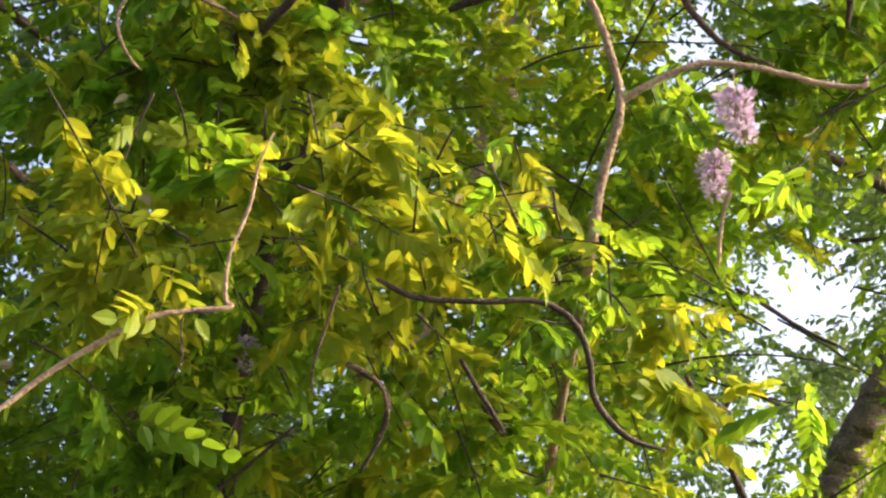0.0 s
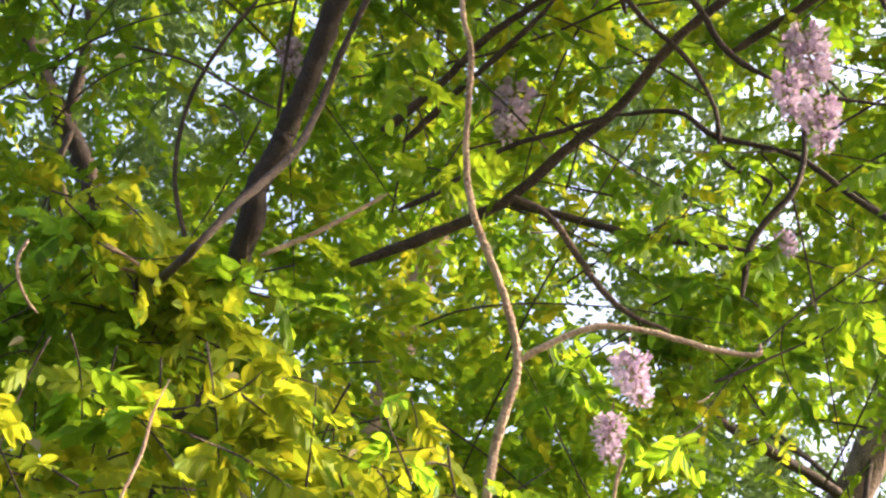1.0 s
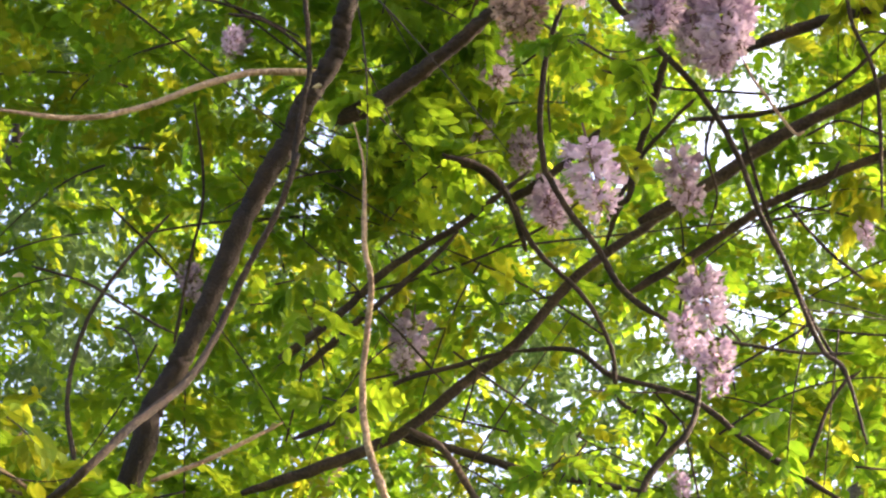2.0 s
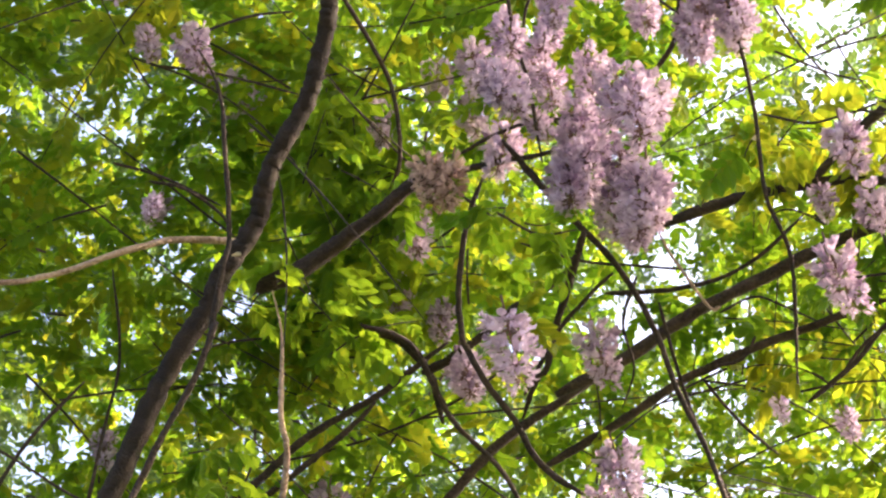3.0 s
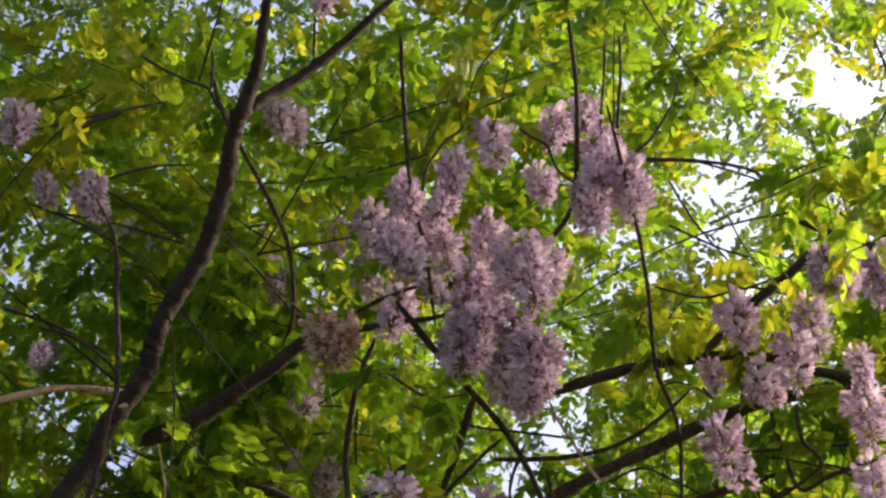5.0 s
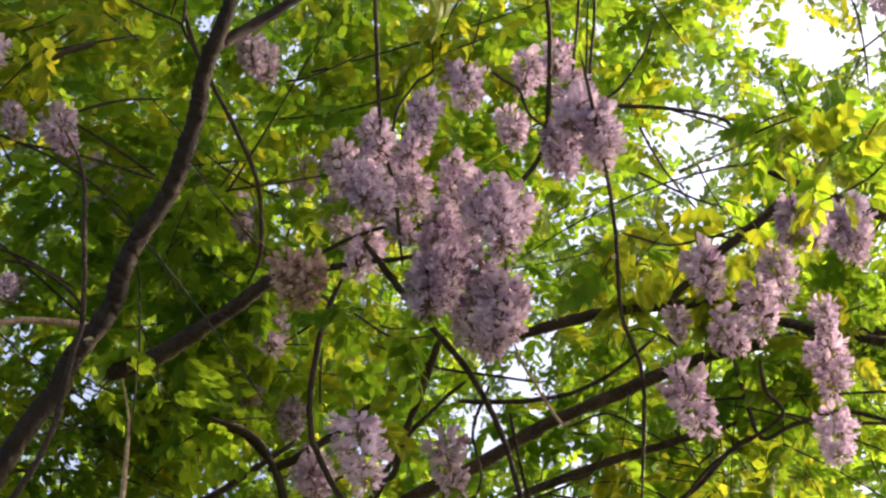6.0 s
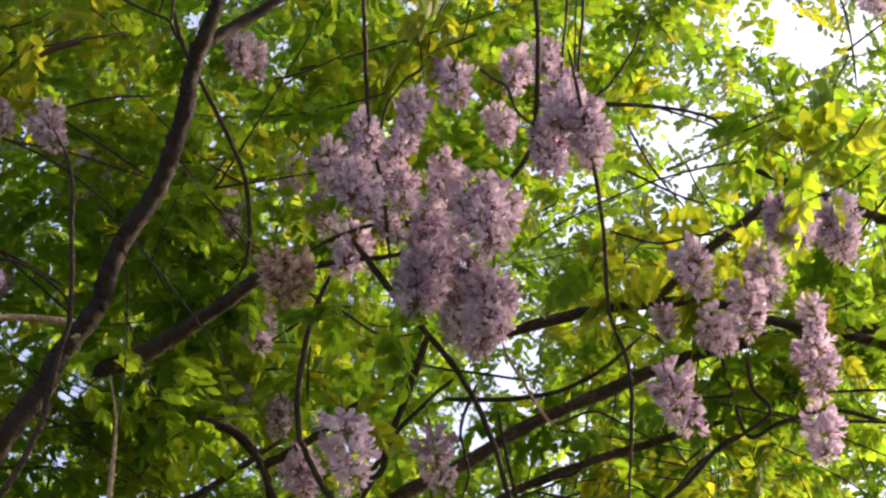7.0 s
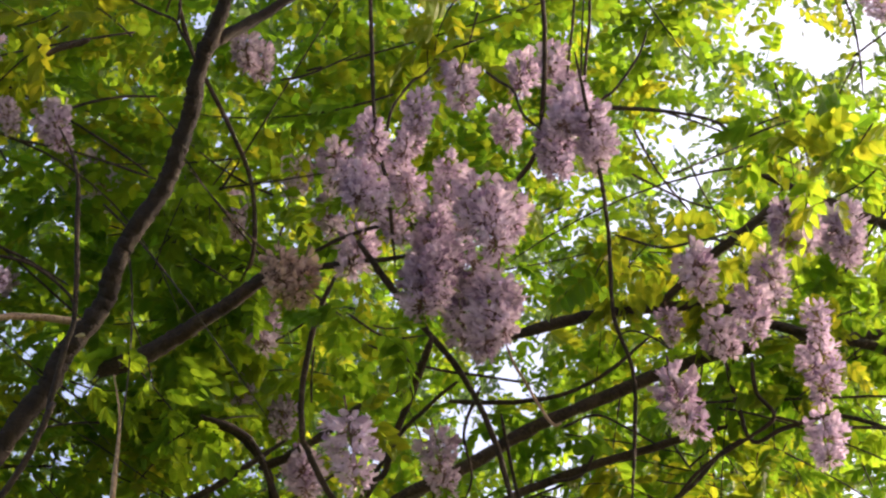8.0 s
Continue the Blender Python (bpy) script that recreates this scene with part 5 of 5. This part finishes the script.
# ---------------------------------------------------------------- flower clusters
def blossom(rng, size):
    """One pea flower facing +y: a broad banner folded back above, two wings and a keel, each petal its own sheet."""
    v = np.array([(0, 0.02, 0), (-0.30, 0.42, 0.26), (-0.27, 0.62, 0.66), (0, 0.46, 0.92), (0.27, 0.62, 0.66), (0.30, 0.42, 0.26), (0, 0.42, 0.36),
                  (0, 0.1, -0.02), (-0.20, 0.60, 0.02), (-0.10, 1.12, -0.12), (-0.04, 0.62, -0.20),
                  (0, 0.1, -0.02), (0.20, 0.60, 0.02), (0.10, 1.12, -0.12), (0.04, 0.62, -0.20),
                  (0, 0.05, -0.06), (-0.08, 0.58, -0.30), (0, 0.95, -0.40), (0.08, 0.58, -0.30)]) * size
    v = v * rng.uniform(0.85, 1.15, (1, 3)) + rng.normal(0, 0.03 * size, (19, 3))
    t = np.array([(0, 6, 1), (1, 6, 2), (2, 6, 3), (3, 6, 4), (4, 6, 5), (5, 6, 0), (7, 9, 8), (7, 10, 9), (11, 12, 13), (11, 13, 14), (15, 16, 17), (15, 17, 18)])
    return v, t


def raceme(seed):
    """A hanging raceme one unit long: wide at the top, tapering to buds."""
    rng = np.random.default_rng(seed)
    sway = rng.normal(0, 0.08, 2)

    def axis(u):
        return np.array([sway[0] * u * u, sway[1] * u * u, -u])
    vs, ts, count = [], [], 0
    cups, cup_faces = [], []
    n = 100
    for i in range(n):
        u = 0.06 + 0.92 * (i + rng.random()) / n
        wide = 0.215 * (1 - 0.5 * max(u - 0.45, 0) / 0.55) * min(1, 0.5 + 2.2 * u)
        a = i * 2.39996 + rng.normal(0, 0.3)
        r = wide * rng.uniform(0.35, 0.95)
        v, t = blossom(rng, 0.146 * (1.12 - 0.42 * u) * rng.uniform(0.75, 1.2))
        m = turn(0, 0, a - math.pi / 2) @ turn(rng.normal(-0.45, 0.45), rng.normal(0, 0.5), rng.normal(0, 0.45))
        v = v @ m.T + axis(u) + np.array([math.cos(a) * r, math.sin(a) * r, -0.04 * rng.random()])
        vs.append(v)
        ts.append(t + count)
        count += len(v)
        # the stalklet and its cup
        base, end = axis(u - 0.02), v[0]
        c, f = tube([(*base, 0.004), (*(base * 0.4 + end * 0.6), 0.005), (*(base * 0.12 + end * 0.88), 0.010), (*(end + 0.10 * (end - base)), 0.010)], 3, 1, 0.05, i)
        cup_faces.append(f + sum(len(k) for k in cups))
        cups.append(c)
    stem, faces = tube([(*axis(u), 0.012 * (1 - 0.6 * max(u, 0))) for u in (-0.25, 0, 0.3, 0.65, 0.97)], 5, 3, 0.05, seed)
    cups.append(stem)
    cup_faces.append(faces + sum(len(k) for k in cups[:-1]))
    return (np.vstack(vs), np.vstack(ts)), (np.vstack(cups), np.vstack(cup_faces))


RACEMES = []
for k in range(7):
    (v, t), (s, f) = raceme(40 + k)
    RACEMES.append((mesh_of("blossoms", v, t, petal), mesh_of("stalk", s, f, calyx), mesh_of("blossoms", v, t, petal_faded)))
made = []


def cluster(x, y, z, length, faded=False):
    k = len(made)
    flowers, stalk, old_flowers = RACEMES[k % len(RACEMES)]
    flowers = old_flowers if faded else flowers
    size = "long full" if length > 0.165 else "small" if length < 0.115 else "hanging"
    e = tagged(new("flower_cluster"), size + (" faded pinkish" if faded else " lilac") + " wisteria flower cluster on a thin green stalk", "flower cluster", "wisteria flower clusters")
    e.matrix_basis = pose(x, y, z, 6 * math.sin(k * 1.7), 6 * math.cos(k * 2.3) - 7, 47 * k) @ Matrix.Diagonal((length * 1.18, length * 1.18, length, 1))
    part("stalk", stalk, e, "thin brown-green stalk with small flower cups")
    part("blossoms", flowers, e)
    made.append(e)


cluster(1.21, 3.45, 5.53, 0.192)
cluster(1.29, 3.45, 5.21, 0.162)
cluster(1.04, 3.36, 5.68, 0.145)
cluster(0.99, 2.97, 5.43, 0.136)
cluster(1.05, 3.20, 5.57, 0.132)
cluster(0.91, 3.14, 5.50, 0.147)
cluster(0.94, 3.61, 5.94, 0.173)
cluster(0.87, 3.17, 5.35, 0.166)
cluster(0.89, 3.86, 6.16, 0.161)
cluster(1.04, 3.26, 5.48, 0.146)
cluster(1.18, 3.32, 5.63, 0.152)
cluster(1.21, 3.21, 5.43, 0.186)
cluster(1.29, 3.19, 5.38, 0.193)
cluster(1.15, 3.39, 5.50, 0.165)
cluster(0.99, 3.55, 5.54, 0.184)
cluster(1.11, 3.34, 5.27, 0.180)
cluster(1.29, 3.50, 5.49, 0.191)
cluster(1.27, 3.56, 5.40, 0.204)
cluster(1.27, 3.27, 5.15, 0.211)
cluster(1.13, 3.04, 5.67, 0.162)
cluster(1.38, 3.38, 5.94, 0.154)
cluster(1.33, 3.07, 5.80, 0.158)
cluster(1.41, 3.00, 5.65, 0.179)
cluster(1.40, 2.88, 5.39, 0.159)
cluster(1.39, 3.07, 5.50, 0.147)
cluster(0.75, 3.47, 5.32, 0.150, True)
cluster(0.82, 3.47, 5.32, 0.158, True)
cluster(0.82, 4.05, 5.67, 0.174)
cluster(0.84, 4.34, 5.71, 0.140)
cluster(0.96, 4.38, 5.64, 0.149)
cluster(0.99, 4.29, 5.38, 0.158)
cluster(0.93, 3.51, 4.83, 0.207)
cluster(1.26, 3.85, 5.12, 0.179)
cluster(1.78, 3.19, 5.29, 0.174)
cluster(1.94, 2.94, 5.22, 0.178)
cluster(2.03, 3.24, 5.36, 0.169)
cluster(1.92, 3.18, 5.16, 0.169)
cluster(1.88, 3.33, 5.18, 0.163)
cluster(1.73, 3.29, 5.15, 0.105)
cluster(1.72, 3.31, 4.95, 0.192)
cluster(2.11, 3.02, 5.34, 0.184)
cluster(2.16, 3.03, 5.36, 0.168)
cluster(2.02, 3.06, 5.00, 0.116)
cluster(2.09, 3.20, 5.02, 0.181)
cluster(2.11, 3.29, 4.85, 0.168)
cluster(0.12, 3.50, 5.77, 0.164)
cluster(0.01, 3.52, 5.78, 0.113)
cluster(0.21, 4.06, 6.21, 0.143)
cluster(0.34, 4.16, 6.35, 0.230)
cluster(0.66, 3.54, 6.29, 0.147)
cluster(0.75, 4.06, 6.16, 0.162)
cluster(0.10, 4.34, 5.96, 0.118)
cluster(0.99, 3.92, 6.07, 0.159)
cluster(1.01, 3.35, 5.40, 0.119)
cluster(1.32, 4.00, 4.83, 0.187)
cluster(1.30, 3.89, 4.53, 0.160)
cluster(1.24, 3.91, 4.62, 0.133)
cluster(-0.01, 4.54, 5.19, 0.124)
cluster(0.63, 4.52, 5.03, 0.183)
cluster(0.98, 4.17, 5.25, 0.178)
cluster(1.25, 4.19, 4.32, 0.080)
cluster(1.91, 3.83, 4.86, 0.103)
cluster(1.74, 3.84, 4.90, 0.079)
cluster(0.76, 3.86, 3.78, 0.142)
cluster(0.72, 3.94, 3.66, 0.116)
cluster(-0.35, 4.14, 3.33, 0.079)
cluster(-0.07, 3.35, 5.85, 0.158)
cluster(0.58, 2.74, 5.85, 0.211)
cluster(0.66, 2.90, 6.03, 0.160)
cluster(0.71, 3.61, 6.35, 0.145)
cluster(2.01, 2.45, 5.49, 0.104)
cluster(0.06, 3.48, 5.10, 0.079)
cluster(1.54, 3.11, 5.60, 0.142)
cluster(1.36, 2.93, 5.69, 0.127)
cluster(1.10, 3.38, 5.26, 0.206)
cluster(1.26, 3.31, 5.13, 0.18)
cluster(1.20, 3.11, 5.26, 0.196)
cluster(0.91, 3.19, 5.34, 0.169)
cluster(1.38, 3.04, 5.52, 0.178)
cluster(1.13, 3.39, 5.38, 0.170)
cluster(2.00, 2.96, 5.24, 0.140)
cluster(1.39, 2.92, 5.48, 0.170)
cluster(1.42, 2.93, 5.40, 0.150)


# ---------------------------------------------------------------- withered leaves caught in the vine
withered = leaf_material("withered_leaf", (0.24, 0.20, 0.08), (0.46, 0.40, 0.22), (0.24, 0.20, 0.07), (0.40, 0.35, 0.15), 0.4, 9)
SHEET_V, SHEET_T = leaflet_shape((0.10, 0.28, 0.50, 0.70, 0.86), (0.5, 0.8, 0.9, 0.7, 0.4), 0.42, 0.35)
curled = mesh_of("withered_leaf", SHEET_V * (0.026, 0.05, 0.05), SHEET_T, withered)


def withered_leaf(x, y, z, rx, ry, rz, size=1.0):
    ob = part("withered_leaf", curled, vine, "pale withered curled leaf")
    ob.matrix_basis = pose(x, y, z, rx, ry, rz) @ Matrix.Scale(size, 4)


withered_leaf(-0.50, 3.55, 3.37, 60, 20, 110, 0.8)
withered_leaf(-0.57, 3.70, 3.71, -20, 40, 60, 0.7)
withered_leaf(-0.60, 3.59, 3.49, -60, 10, 20, 0.7)
withered_leaf(0.13, 3.49, 3.34, -30, 30, 80, 0.5)
withered_leaf(-0.79, 3.73, 3.11, 10, 60, 100, 0.8)
withered_leaf(-0.11, 3.60, 3.56, 20, 10, 95, 0.6)
withered_leaf(1.48, 3.06, 5.06, -80, 10, 10, 0.5)
withered_leaf(-0.42, 3.94, 4.65, 10, 20, 95, 0.6)
withered_leaf(0.23, 4.23, 4.44, -20, 30, 70, 0.5)
withered_leaf(-0.02, 3.88, 3.20, -40, 0, 30, 0.4)
withered_leaf(0.29, 3.61, 5.05, 10, 30, 80, 0.5)
withered_leaf(-0.63, 4.06, 4.79, 0, 20, 95, 0.6)
